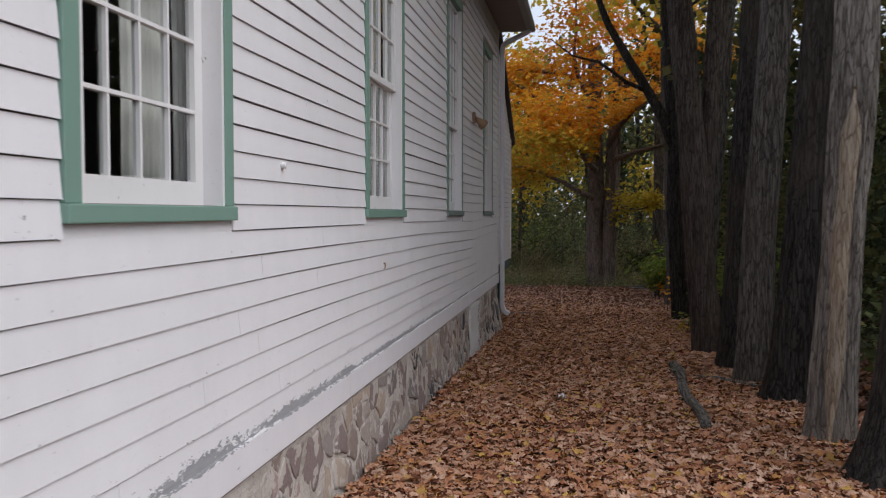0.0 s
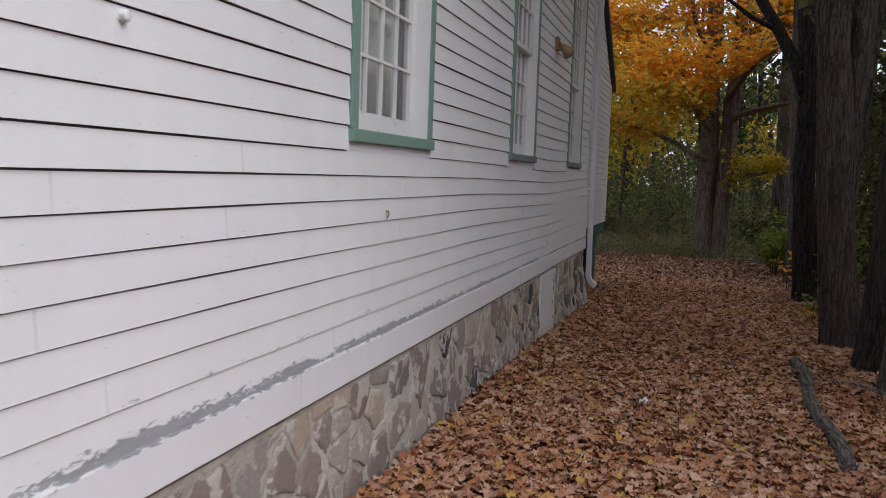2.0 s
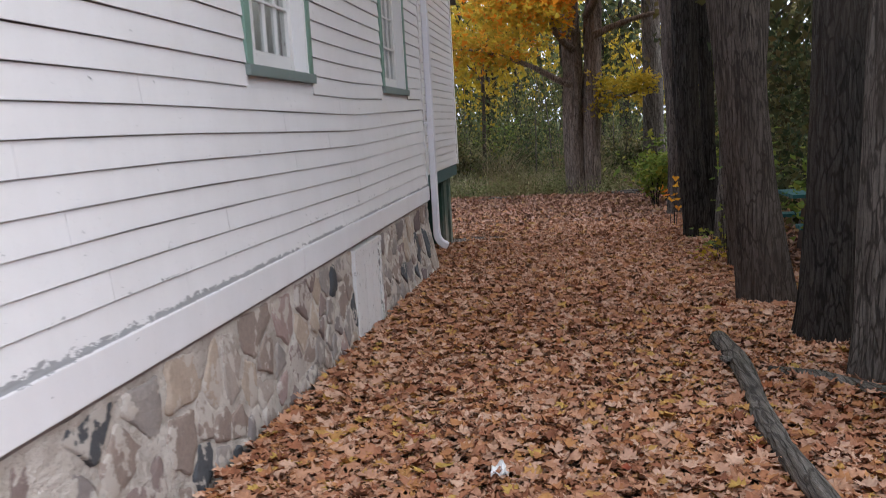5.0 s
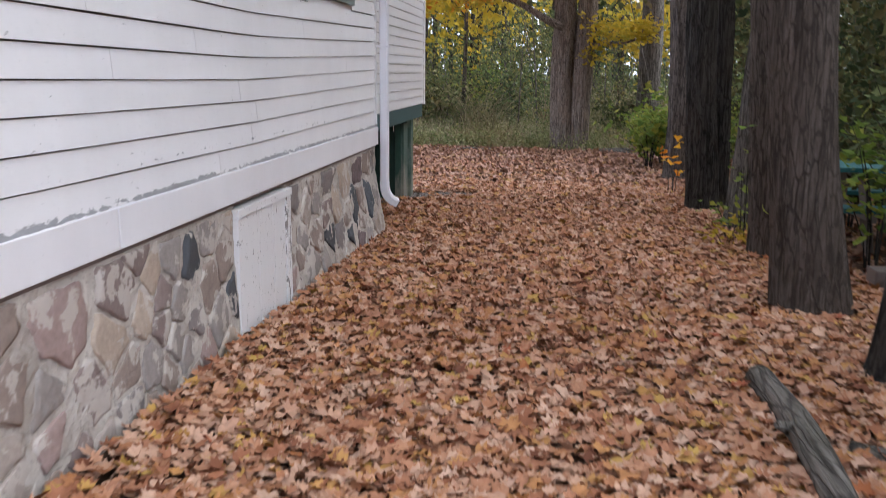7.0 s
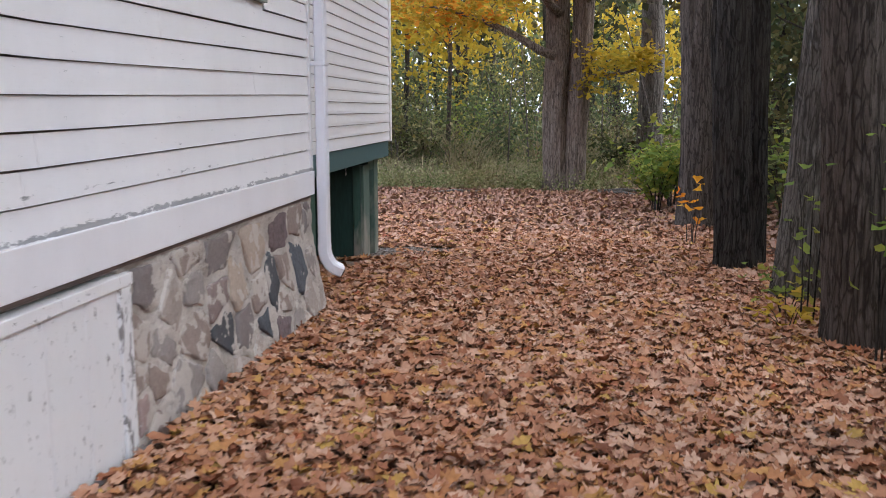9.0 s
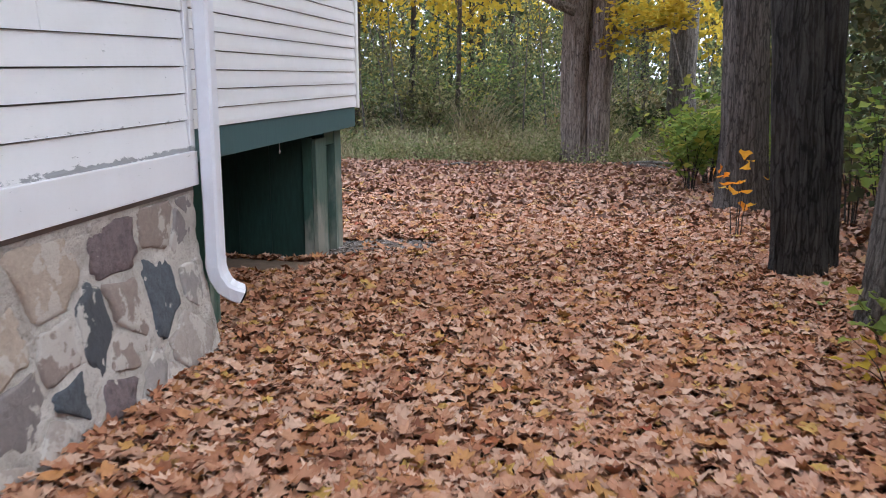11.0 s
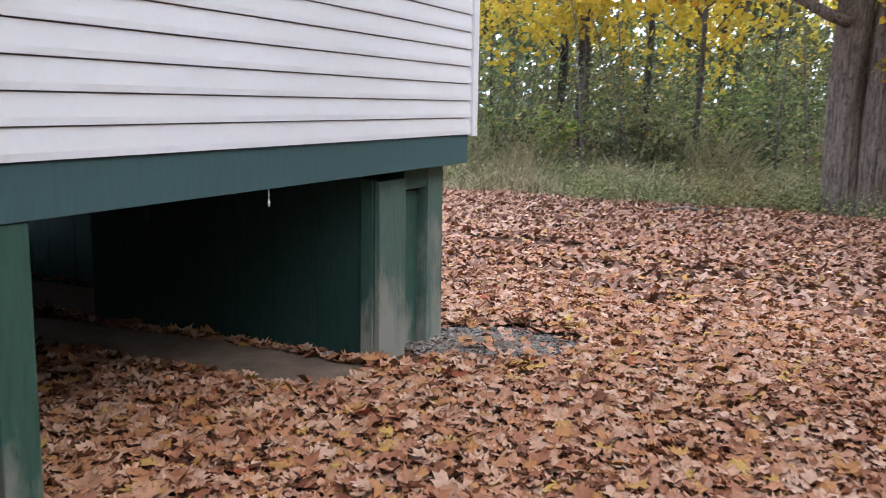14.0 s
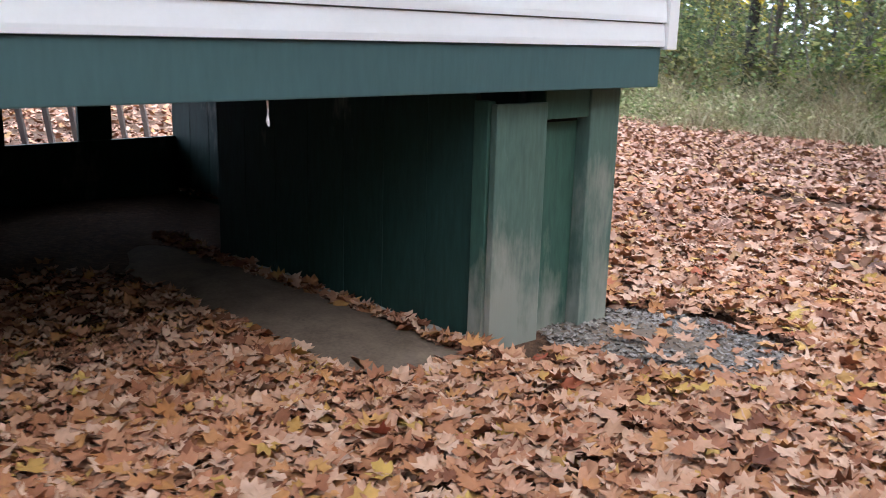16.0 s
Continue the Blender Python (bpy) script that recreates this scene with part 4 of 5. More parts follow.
def leaf_cloud(name, centres, sizes, tilt, detail, material, seed, curl=0.35):
    """One mesh of many leaves. tilt: 0 lies flat, 1 turns every way."""
    r = np.random.default_rng(seed)
    v, f = leaf_shape(detail)
    c = np.asarray(centres, float)
    n2, k = len(c), len(v)
    s = np.asarray(sizes, float).reshape(-1, 1, 1)
    p = np.repeat(v[None], n2, 0)
    bend, fold = r.uniform(-curl, curl * 1.6, (n2, 1)), r.uniform(-0.2, curl * 1.8, (n2, 1))
    wave = r.normal(0, 0.07 * min(1, curl * 3), (n2, k))
    p[:, :, 2] = bend * p[:, :, 1] ** 2 * 1.5 + fold * np.abs(p[:, :, 0]) + wave
    spin, lean, dirn = r.uniform(0, 2 * np.pi, n2), tilt * np.abs(r.normal(0, 0.8, n2)), r.uniform(0, 2 * np.pi, n2)
    if tilt >= 1:
        lean = np.arccos(r.uniform(-1, 1, n2))
    ca, sa = np.cos(spin), np.sin(spin)
    x, y2 = p[:, :, 0] * ca[:, None] - p[:, :, 1] * sa[:, None], p[:, :, 0] * sa[:, None] + p[:, :, 1] * ca[:, None]
    z2 = p[:, :, 2]
    cl, sl = np.cos(lean)[:, None], np.sin(lean)[:, None]
    y3, z3 = y2 * cl - z2 * sl, y2 * sl + z2 * cl
    cd, sd = np.cos(dirn)[:, None], np.sin(dirn)[:, None]
    q = np.stack((x * cd - y3 * sd, x * sd + y3 * cd, z3), 2) * s + c[:, None, :]
    faces = (f[None] + (np.arange(n2) * k)[:, None, None]).reshape(-1)
    me = bpy.data.meshes.new(name)
    me.vertices.add(n2 * k)
    me.vertices.foreach_set("co", q.reshape(-1))
    me.loops.add(len(faces))
    me.loops.foreach_set("vertex_index", faces.astype(np.int32))
    nf = len(faces) // 3
    me.polygons.add(nf)
    me.polygons.foreach_set("loop_start", np.arange(nf, dtype=np.int32) * 3)
    me.update(calc_edges=True)
    me.validate()
    me.materials.append(material)
    return new(name, me)


def on_ground(r, n2, x0, x1, y0, y1, lift):
    x, y2 = r.uniform(x0, x1, n2), r.uniform(y0, y1, n2)
    keep = []
    for a, b in zip(x, y2):
        if a < -1.47 and b < 15.5:
            continue
        if a < -1.66 and b > 15.4:
            if b > 18.08 and b < 18.95:
                continue
            if b <= 18.0 and r.random() < min(1.0, (-1.66 - a) * 0.45 + (0.93 if b > 17.5 else 0)):
                continue
        if ((a + 1.36) / 0.52) ** 2 + ((b - 18.78) / 0.48) ** 2 < 1 + 0.4 * noise.noise((a * 4, b * 4, 5)) and r.random() < 0.94:
            continue
        if ((a + 0.2) / 2.4) ** 2 + ((b - 21.9) / 0.8) ** 2 < 0.95 + 1.3 * noise.noise((a * 1.6, b * 1.6, 8)) and r.random() < 0.66:
            continue
        if ((a + 2.6) / 1.2) ** 2 + ((b - 23.2) / 0.4) ** 2 < 1 + 0.5 * noise.noise((a * 2, b * 2, 5)) and r.random() < 0.88:
            continue
        if b > 28.2 + 0.8 * noise.noise((a * 0.6, 0, 2)) - 0.45 * max(0, a - 0.6) - 0.30 * min(0, a + 3) and r.random() < 0.93:
            continue
        keep.append((a, b, ground_z(a, b) + lift * r.random() + 0.012))
    return np.array(keep)


r = np.random.default_rng(2)
near = np.vstack((on_ground(r, 74000, -1.5, 2.3, 4.0, 20.5, 0.055), on_ground(r, 11000, -4.2, -1.5, 15.5, 18.1, 0.04), on_ground(r, 7000, -6.0, -1.5, 18.95, 21.0, 0.05)))
blend = on_ground(r, 16000, -6.0, 2.3, 20.2, 25.0, 0.06)
near = np.vstack((near, blend[r.random(len(blend)) > (blend[:, 1] - 20.2) / 4.8]))
tagged(leaf_cloud("fallen_leaves", near, r.uniform(0.045, 0.105, len(near)), 0.32, 2, M_FALLEN, 5, 0.34), "carpet of curled tan and orange maple leaves", "leaves", kind="stuff")
far = np.vstack((on_ground(r, 42000, -9.5, 3.2, 20.2, 30.0, 0.04), on_ground(r, 9000, 2.2, 6.5, 4.0, 27, 0.04), on_ground(r, 1500, -1.5, 3, 0, 4.2, 0.04), on_ground(r, 3500, -14, -6, 15, 26, 0.03)))
tagged(leaf_cloud("fallen_leaves", far, r.uniform(0.07, 0.13, len(far)), 0.5, 1, M_BROWNED, 6, 0.5), "carpet of brown leaves spreading towards the wood", "leaves", kind="stuff")

n2 = 30000
wide_x, wide_y = r.normal(2.5, 7.0, n2), r.normal(10, 11.0, n2)
wide = np.array([(a, b, ground_z(a, b) + 0.012 + 0.03 * r.random()) for a, b in zip(wide_x, wide_y) if not (a < -1.4 and b < 19.2) and b < 27 and (a > 2.0 or b < 4.5 or a < -8)])
tagged(leaf_cloud("fallen_leaves", wide, r.uniform(0.07, 0.13, len(wide)), 0.45, 1, M_FALLEN, 16, 0.5), "thinning scatter of brown leaves under the trees", "leaves", kind="stuff")

# gravel by the corner post
bm = bmesh.new()
rim = []
for k in range(30):
    a = 2 * math.pi * k / 30
    q = 1 + 0.2 * noise.noise((math.cos(a) * 2, math.sin(a) * 2, 14))
    xx, yy = -1.36 + 0.50 * q * math.cos(a), 18.78 + 0.44 * q * math.sin(a)
    rim.append(bm.verts.new((xx, yy, ground_z(xx, yy) + 0.006)))
mid = bm.verts.new((-1.42, 18.8, ground_z(-1.42, 18.8) + 0.02))
for k in range(30):
    bm.faces.new((rim[k], rim[(k + 1) % 30], mid))
tagged(part("gravel_bed", bm, M_DIRT, smooth=True), "grey gravelly patch of ground by the corner post", "gravel", kind="structure")
n2 = 3600
a, q = r.uniform(0, 2 * np.pi, n2), np.sqrt(r.uniform(0, 1, n2))
gp = np.stack((-1.36 + 0.52 * q * np.cos(a), 18.78 + 0.46 * q * np.sin(a), np.zeros(n2)), 1)
gp[:, 2] = [ground_z(x, y) + 0.012 for x, y in gp[:, :2]]
tagged(leaf_cloud("gravel", gp, r.uniform(0.014, 0.034, n2), 0.35, 1, M_GRAVEL, 9, 0.35), "patch of grey gravel beside the corner post", "gravel", kind="stuff")


# ---- trees ----
def trunk_mesh(x, y, radius, lean, height, seed, flare=0.5, shag=0.10, sides=56, taper=0.035, step=0.09):
    """A bark-ridged trunk that flares at its foot. lean: sideways drift per metre."""
    b2 = bmesh.new()
    base = ground_z(x, y) - 0.12
    zs = []
    h = 0.0
    while h < height:
        zs.append(h)
        h += step if h < 5.5 else 0.35
    rings = []
    for h in zs:
        cx = x + lean[0] * h + 0.05 * noise.noise((h * 0.35, seed, 1))
        cy = y + lean[1] * h + 0.05 * noise.noise((h * 0.35, seed, 7))
        r0 = radius * (1 - taper * h) + radius * flare * math.exp(-h / 0.28)
        ring = []
        for k in range(sides):
            t = 2 * math.pi * k / sides
            ct, st = math.cos(t), math.sin(t)
            ridge = abs(noise.noise((ct * 4.2 * radius / 0.25, st * 4.2 * radius / 0.25, h * 0.55 + seed))) * 1.6
            plate = noise.noise((ct * 9 * radius / 0.25, st * 9 * radius / 0.25, h * 1.5 + seed * 3))
            lobes = 0.10 * noise.noise((ct * 1.3, st * 1.3, seed + h * 0.12)) + 0.22 * math.exp(-h / 0.35) * noise.noise((ct * 2.2, st * 2.2, seed * 2))
            rr = r0 * (1 + lobes) - shag * 0.25 * (0.35 - ridge) + shag * 0.12 * plate
            ring.append(b2.verts.new((cx + ct * rr, cy + st * rr, base + h)))
        rings.append(ring)
    for r0, r1 in zip(rings, rings[1:]):
        for k in range(sides):
            b2.faces.new((r0[k], r0[(k + 1) % sides], r1[(k + 1) % sides], r1[k]))
    b2.faces.new(rings[-1])
    return b2, base


def limb_points(start, heading, length, r2, droop=-0.02, steps=7):
    pts, p, d = [Vector(start)], Vector(start), Vector(heading).normalized()
    for i in range(steps):
        d = (d + Vector((r2.uniform(-0.22, 0.22), r2.uniform(-0.22, 0.22), r2.uniform(-0.12, 0.16) + droop))).normalized()
        p = p + d * (length / steps)
        pts.append(p.copy())
    return pts


def tree(x, y, radius, lean=(0, 0), height=9.0, seed=1, bark=None, leaves=None, label="", limbs=5, count=240, leaf=0.17, low=6.0, reach=2.6, flare=0.5, shag=0.10, detail=0, spread=0.55, coarse=False, name="tree"):
    t = thing(name, (x, y, ground_z(x, y)), label, "tree", "maples along the path")
    b2, base = trunk_mesh(x, y, radius, lean, height, seed, flare, shag, 16 if coarse else 44, 0.05 if coarse else 0.035, 0.5 if coarse else 0.09)
    part("trunk", b2, bark or M_BARK, t, smooth=True)
    r2 = random.Random(seed * 13 + 1)
    nr = np.random.default_rng(seed)
    spots = []
    for k in range(limbs):
        h = low + (height - 0.4 - low) * (k + 0.3) / limbs
        a = 2.4 * k + seed
        st = (x + lean[0] * h, y + lean[1] * h, base + h)
        pts2 = limb_points(st, (math.cos(a), math.sin(a), 0.75), reach * r2.uniform(0.75, 1.2), r2)
        b3 = bmesh.new()
        rr = radius * 0.32
        add_tube(b3, pts2, [rr * (1 - 0.125 * i) for i in range(len(pts2))], 7)
        part("limb", b3, bark or M_BARK, t, smooth=True)
        spots += pts2[2:]
    if count:
        cs = np.array([tuple(s) for s in spots])
        pick = cs[nr.integers(0, len(cs), count // 7 + 1)] + nr.normal(0, spread, (count // 7 + 1, 3))
        pts3 = (pick[:, None, :] + nr.normal(0, 0.16, (len(pick), 7, 3))).reshape(-1, 3)
        crown = leaf_cloud("crown", pts3, nr.uniform(leaf * 0.7, leaf * 1.25, len(pts3)), 1, detail, leaves or M_YELLOW, seed)
        under(crown, t)
    return t


TL = "tall maple with furrowed grey-brown bark beside the leafy path"
# Crowns above the view, thickened to shade the wall and the path.
SHADE_CROWN = dict(limbs=8, count=2000, leaf=0.18, low=6.2, reach=3.2, spread=0.6)
tree(2.10, 6.25, 0.33, (0.10, 0), 9, 1, label="dark maple trunk with furrowed bark and flared foot", flare=0.6, limbs=6, count=900, low=6.0)
peeled = tree(1.88, 7.42, 0.165, (0.045, 0.0), 7.5, 2, M_BARK_DEAD, label="half-dead maple with shaggy bark peeled off pale wood", flare=0.5, shag=0.2, limbs=3, count=500)
tree(1.94, 9.27, 0.20, (0.075, 0.0), 9.5, 3, label=TL, flare=0.65, **SHADE_CROWN)
tree(1.83, 10.42, 0.19, (0.035, 0.0), 9.5, 4, M_BARK_PALE, label="straight maple trunk with pale grey bark", flare=0.4, **SHADE_CROWN)
tree(1.78, 11.47, 0.195, (0.045, 0.02), 9.5, 5, label=TL, flare=0.5, **SHADE_CROWN)
leaning = tree(1.70, 12.92, 0.205, (-0.095, 0.01), 9.5, 6, M_BARK_BROWN, label="forked maple with brown furrowed bark leaning over the path", flare=0.35, shag=0.12, **SHADE_CROWN)
bm = bmesh.new()
add_tube(bm, [(1.60, 12.95, 0.55), (1.57, 13.0, 1.0), (1.61, 13.03, 1.6), (1.65, 13.05, 2.4), (1.69, 13.1, 3.4), (1.74, 13.1, 4.6), (1.8, 13.2, 6.5)], [0.10, 0.125, 0.125, 0.12, 0.11, 0.09, 0.05], 20)
part("stem", bm, M_BARK_BROWN, leaning, smooth=True)
tree(1.90, 14.87, 0.175, (-0.08, 0), 9.5, 7, M_BARK_BROWN, label=TL, flare=0.35, **SHADE_CROWN)
tree(1.97, 16.45, 0.19, (0.065, 0.0), 9.5, 8, M_BARK_PALE, label="leaning maple with pale shaggy bark", shag=0.16, **SHADE_CROWN)
twin = tree(1.80, 17.85, 0.165, (-0.05, 0.0), 9.5, 9, label="dark twin-stemmed maple beside the path", shag=0.14, flare=0.25, **SHADE_CROWN)
bm = bmesh.new()
add_tube(bm, [(1.62, 17.8, 2.5), (1.45, 17.8, 3.0), (1.15, 17.75, 3.55), (0.75, 17.7, 4.2), (0.35, 17.7, 4.9), (0.0, 17.6, 5.8), (-0.3, 17.6, 6.8)], [0.12, 0.11, 0.095, 0.085, 0.07, 0.05, 0.03], 10)
part("limb", bm, M_BARK, twin, smooth=True)
bm = bmesh.new()
add_tube(bm, [(1.1, 17.75, 3.6), (0.7, 17.5, 3.75), (0.2, 17.3, 4.1), (-0.3, 17.1, 4.2), (-0.7, 17.0, 4.5)], [0.05, 0.04, 0.03, 0.02, 0.01], 8)
part("limb", bm, M_BARK, twin, smooth=True)
tree(2.02, 18.15, 0.10, (-0.03, 0.0), 8, 19, label="slim dark stem beside a larger maple", flare=0.2, limbs=3, count=500)
tree(2.13, 21.85, 0.26, (-0.04, 0), 9.5, 10, M_BARK_BROWN, label="maple with reddish brown shaggy bark", shag=0.18, **SHADE_CROWN)
tree(2.45, 31.0, 0.30, (-0.01, 0), 10, 11, M_BARK_PALE, label="grey-green smooth trunk at the edge of the wood", shag=0.06)

# bare wood scar on the half-dead maple
bm = bmesh.new()
prev = None
for k in range(34):
    h = 0.08 + 0.085 * k
    cx, cy = 1.88 + 0.045 * h + 0.05 * noise.noise((h * 0.35, 2, 1)), 7.42 + 0.05 * noise.noise((h * 0.35, 2, 7))
    rr = 0.165 * (1 - 0.035 * h) + 0.165 * 0.5 * math.exp(-h / 0.28) + 0.052
    mid_a, half = -1.85 + 0.25 * noise.noise((h * 0.9, 5, 5)), (0.14 + 0.42 * max(0, 0.5 + noise.noise((h * 1.4, 9, 2)))) * min(1, k / 4, (33 - k) / 4)
    ring = [bm.verts.new((cx + math.cos(mid_a + half * s) * (rr - 0.02 * s * s), cy + math.sin(mid_a + half * s) * (rr - 0.02 * s * s), ground_z(1.88, 7.42) - 0.12 + h)) for s in (-1, -0.5, 0, 0.5, 1)]
    if prev:
        for a in range(4):
            bm.faces.new((prev[a], prev[a + 1], ring[a + 1], ring[a]))
    prev = ring
scar = part("bare_wood_scar", bm, M_BAREWOOD, peeled, "exposed tan wood where bark fell away", smooth=True)
scar.modifiers.new("thick", "SOLIDIFY").thickness = 0.03

# the forked maple at the end of the path, with its low orange boughs
big = thing("tree", (0.45, 28.8, ground_z(0.45, 28.8)), "forked maple with low spreading orange and yellow boughs", "tree", "maples along the path")
b2, base = trunk_mesh(0.25, 28.95, 0.27, (-0.01, 0), 8, 31, 0.2, 0.22)
part("trunk", b2, M_BARK_TAN, big, smooth=True)
b2, base = trunk_mesh(0.60, 28.9, 0.225, (0.045, 0), 8, 32, 0.2, 0.2)
part("trunk", b2, M_BARK_TAN, big, smooth=True)
r2 = random.Random(5)
spots = []
for st, hd, ln in (((0.2, 28.7, 1.75), (-1, -0.25, 0.30), 3.2), ((0.25, 28.6, 2.6), (-0.7, -0.7, 0.55), 4.2), ((0.3, 28.5, 3.0), (-0.2, -1, 0.4), 4.6), ((0.6, 28.6, 3.4), (0.35, -1, 0.45), 4.4),
                   ((0.8, 28.7, 2.9), (0.9, -0.5, 0.5), 3.2), ((0.2, 28.8, 3.6), (-1, -0.5, 0.6), 4.8), ((0.3, 28.8, 4.3), (-0.4, -0.9, 0.8), 4.6), ((0.7, 28.8, 4.6), (0.6, -0.6, 0.8), 4.2),
                   ((0.1, 28.8, 5.2), (-1, 0.2, 0.9), 4.2), ((0.8, 28.8, 5.6), (0.2, -0.5, 1), 4.0), ((0.9, 28.8, 5.0), (1, 0.3, 0.8), 4.0)):
    pts2 = limb_points(st, hd, ln, r2, -0.05, 9)
    b3 = bmesh.new()
    add_tube(b3, pts2, [0.10 * (1 - 0.095 * i) for i in range(len(pts2))], 7)
    part("limb", b3, M_BARK_TAN, big, smooth=True)
    spots += pts2[3:]
cs = np.array([tuple(s) for s in spots])
nr = np.random.default_rng(77)
pick = cs[nr.integers(0, len(cs), 2300)] + nr.normal(0, 1, (2300, 3)) * (0.55, 0.65, 0.30)
pts3 = (pick[:, None, :] + nr.normal(0, 1, (2300, 8, 3)) * (0.26, 0.26, 0.05)).reshape(-1, 3)
pts3 = pts3[pts3[:, 2] > np.where(pts3[:, 0] < 0.3, 2.75 + 0.33 * np.maximum(-2.4, pts3[:, 0]), 3.5 + 0.7 * np.minimum(1.4, pts3[:, 0] - 0.3))]
low_crown = pts3
# low yellow bough reaching out beside the trunks
b3 = bmesh.new()
add_tube(b3, [(0.7, 28.75, 1.30), (1.15, 28.7, 1.36), (1.6, 28.6, 1.40), (2.0, 28.5, 1.52), (2.35, 28.4, 1.58)], [0.05, 0.042, 0.034, 0.022, 0.01], 8)
part("limb", b3, M_BARK_TAN, big, smooth=True)
pick = np.stack((nr.uniform(0.85, 2.2, 70), nr.normal(28.5, 0.28, 70), nr.normal(1.68, 0.12, 70)), 1)
pick[:9] = np.stack((nr.uniform(0.8, 1.2, 9), nr.normal(28.5, 0.1, 9), nr.uniform(1.0, 1.4, 9)), 1)
pts3 = (pick[:, None, :] + nr.normal(0, 1, (70, 9, 3)) * (0.17, 0.17, 0.06)).reshape(-1, 3)
golden = (low_crown[:, 2] < 3.5) & (nr.random(len(low_crown)) < 0.72)
pts3 = np.vstack((low_crown[golden], pts3))
under(tagged(leaf_cloud("low_crown", pts3, nr.uniform(0.09, 0.16, len(pts3)), 0.7, 1, M_YELLOW, 4), "bright yellow leaves on the lowest boughs"), big)
pts3 = low_crown[~golden]
under(leaf_cloud("crown", pts3, nr.uniform(0.10, 0.19, len(pts3)), 0.7, 1, M_ORANGE, 3), big)

# ---- woods behind and beside ----
rng = random.Random(21)
for k in range(46):
    x, y = rng.uniform(-20, 24), rng.uniform(33, 58)
    if abs(x - 0.5) < 1.0 and y < 36:
        continue
    lv = rng.choice((M_LEAFGREEN, M_YELLOW, M_LEAFDARK, M_LEAFGREEN))
    tg = tree(x, y, rng.uniform(0.06, 0.17), (rng.uniform(-0.06, 0.06), 0), rng.uniform(6, 10), 100 + k, M_BARK, lv, "slender woodland tree with thin autumn crown", 6, 800, 0.26, rng.uniform(2.2, 4.0), 2.3, 0.3, 0.04, 0, 0.7, True)
    tg["group"] = "woodland trees"
# Crowns set this dense to block sideways light and darken the brush.
for k, (x, y) in enumerate(((5.2, 9.5), (6.5, 13), (4.6, 17.5), (7.5, 19), (5.5, 23), (8.5, 26), (10, 15), (4.4, 27.5), (9.5, 8), (12, 21))):
    tg = tree(x, y, 0.10 + 0.02 * (k % 4), (0.02, 0), 8, 200 + k, M_BARK, M_LEAFDARK if k % 3 else M_LEAFGREEN, "slender woodland tree with green crown", 9, 3400, 0.20, 1.6, 3.0, 0.3, 0.04, 0, 0.7, True)
    tg["group"] = "woodland trees"


def thicket(name, boxes, leaf, material, seed, label, detail=0, clump=14, jit=0.22, gap=-1.0):
    r3 = np.random.default_rng(seed)
    out = []
    for x0, x1, y0, y1, z0, z1, m in boxes:
        c = np.stack((r3.uniform(x0, x1, m), r3.uniform(y0, y1, m), z0 + (z1 - z0) * r3.beta(1.1, 1.7, m)), 1)
        c = c[[noise.noise((a * 0.5, b * 0.5, e * 0.45 + seed)) > gap for a, b, e in c]]
        c = (c[:, None, :] + r3.normal(0, jit, (len(c), clump, 3))).reshape(-1, 3)
        out.append(c)
    c = np.vstack(out)
    return tagged(leaf_cloud(name, c, r3.uniform(leaf * 0.6, leaf * 1.3, len(c)), 1, detail, material, seed), label, "undergrowth", kind="stuff")


thicket("weeds", [(-16, 6, 28.9, 33, -1.05, -0.45, 1900), (-4, 1.6, 28.4, 29.4, -1.06, -0.8, 500)], 0.055, M_GRASSY, 40, "low green weeds among the meadow grass", 0, 16, 0.13)
thicket("undergrowth", [(-16, 0.0, 30.5, 37, -0.9, 2.4, 2300), (0.9, 14, 30, 37, -0.9, 2.8, 2000)], 0.080, M_LEAFGREEN, 41, "green tangled undergrowth at the edge of the wood", 0, 22, 0.26, -0.06)
thicket("undergrowth", [(-22, 22, 38, 50, -0.9, 4.0, 1900)], 0.13, M_LEAFDARK, 42, "dark woodland undergrowth behind the clearing", 0, 14, 0.4, -0.10)
# Darker foliage colour carries the shade behind the maple row.
thicket("undergrowth", [(3.1, 8, 6, 28, -0.7, 2.6, 2600), (7, 15, 2, 30, -0.7, 6, 1400)], 0.11, M_LEAFDARK, 43, "green brush darkened for the shade behind the maples")
thicket("undergrowth", [(-30, 30, 50, 58, -0.9, 5.0, 1700)], 0.26, M_LEAFGREEN, 47, "olive woodland brush far behind the clearing", 0, 14, 0.6)
thicket("far_woods", [(-60, 60, 60, 75, -1, 9, 1100), (16, 50, 0, 60, -1, 11, 1600), (-60, -22, 25, 60, -1, 10, 1200)], 0.75, M_LEAFDARK, 44, "distant dark woods beyond the clearing", 0, 12, 1.1)


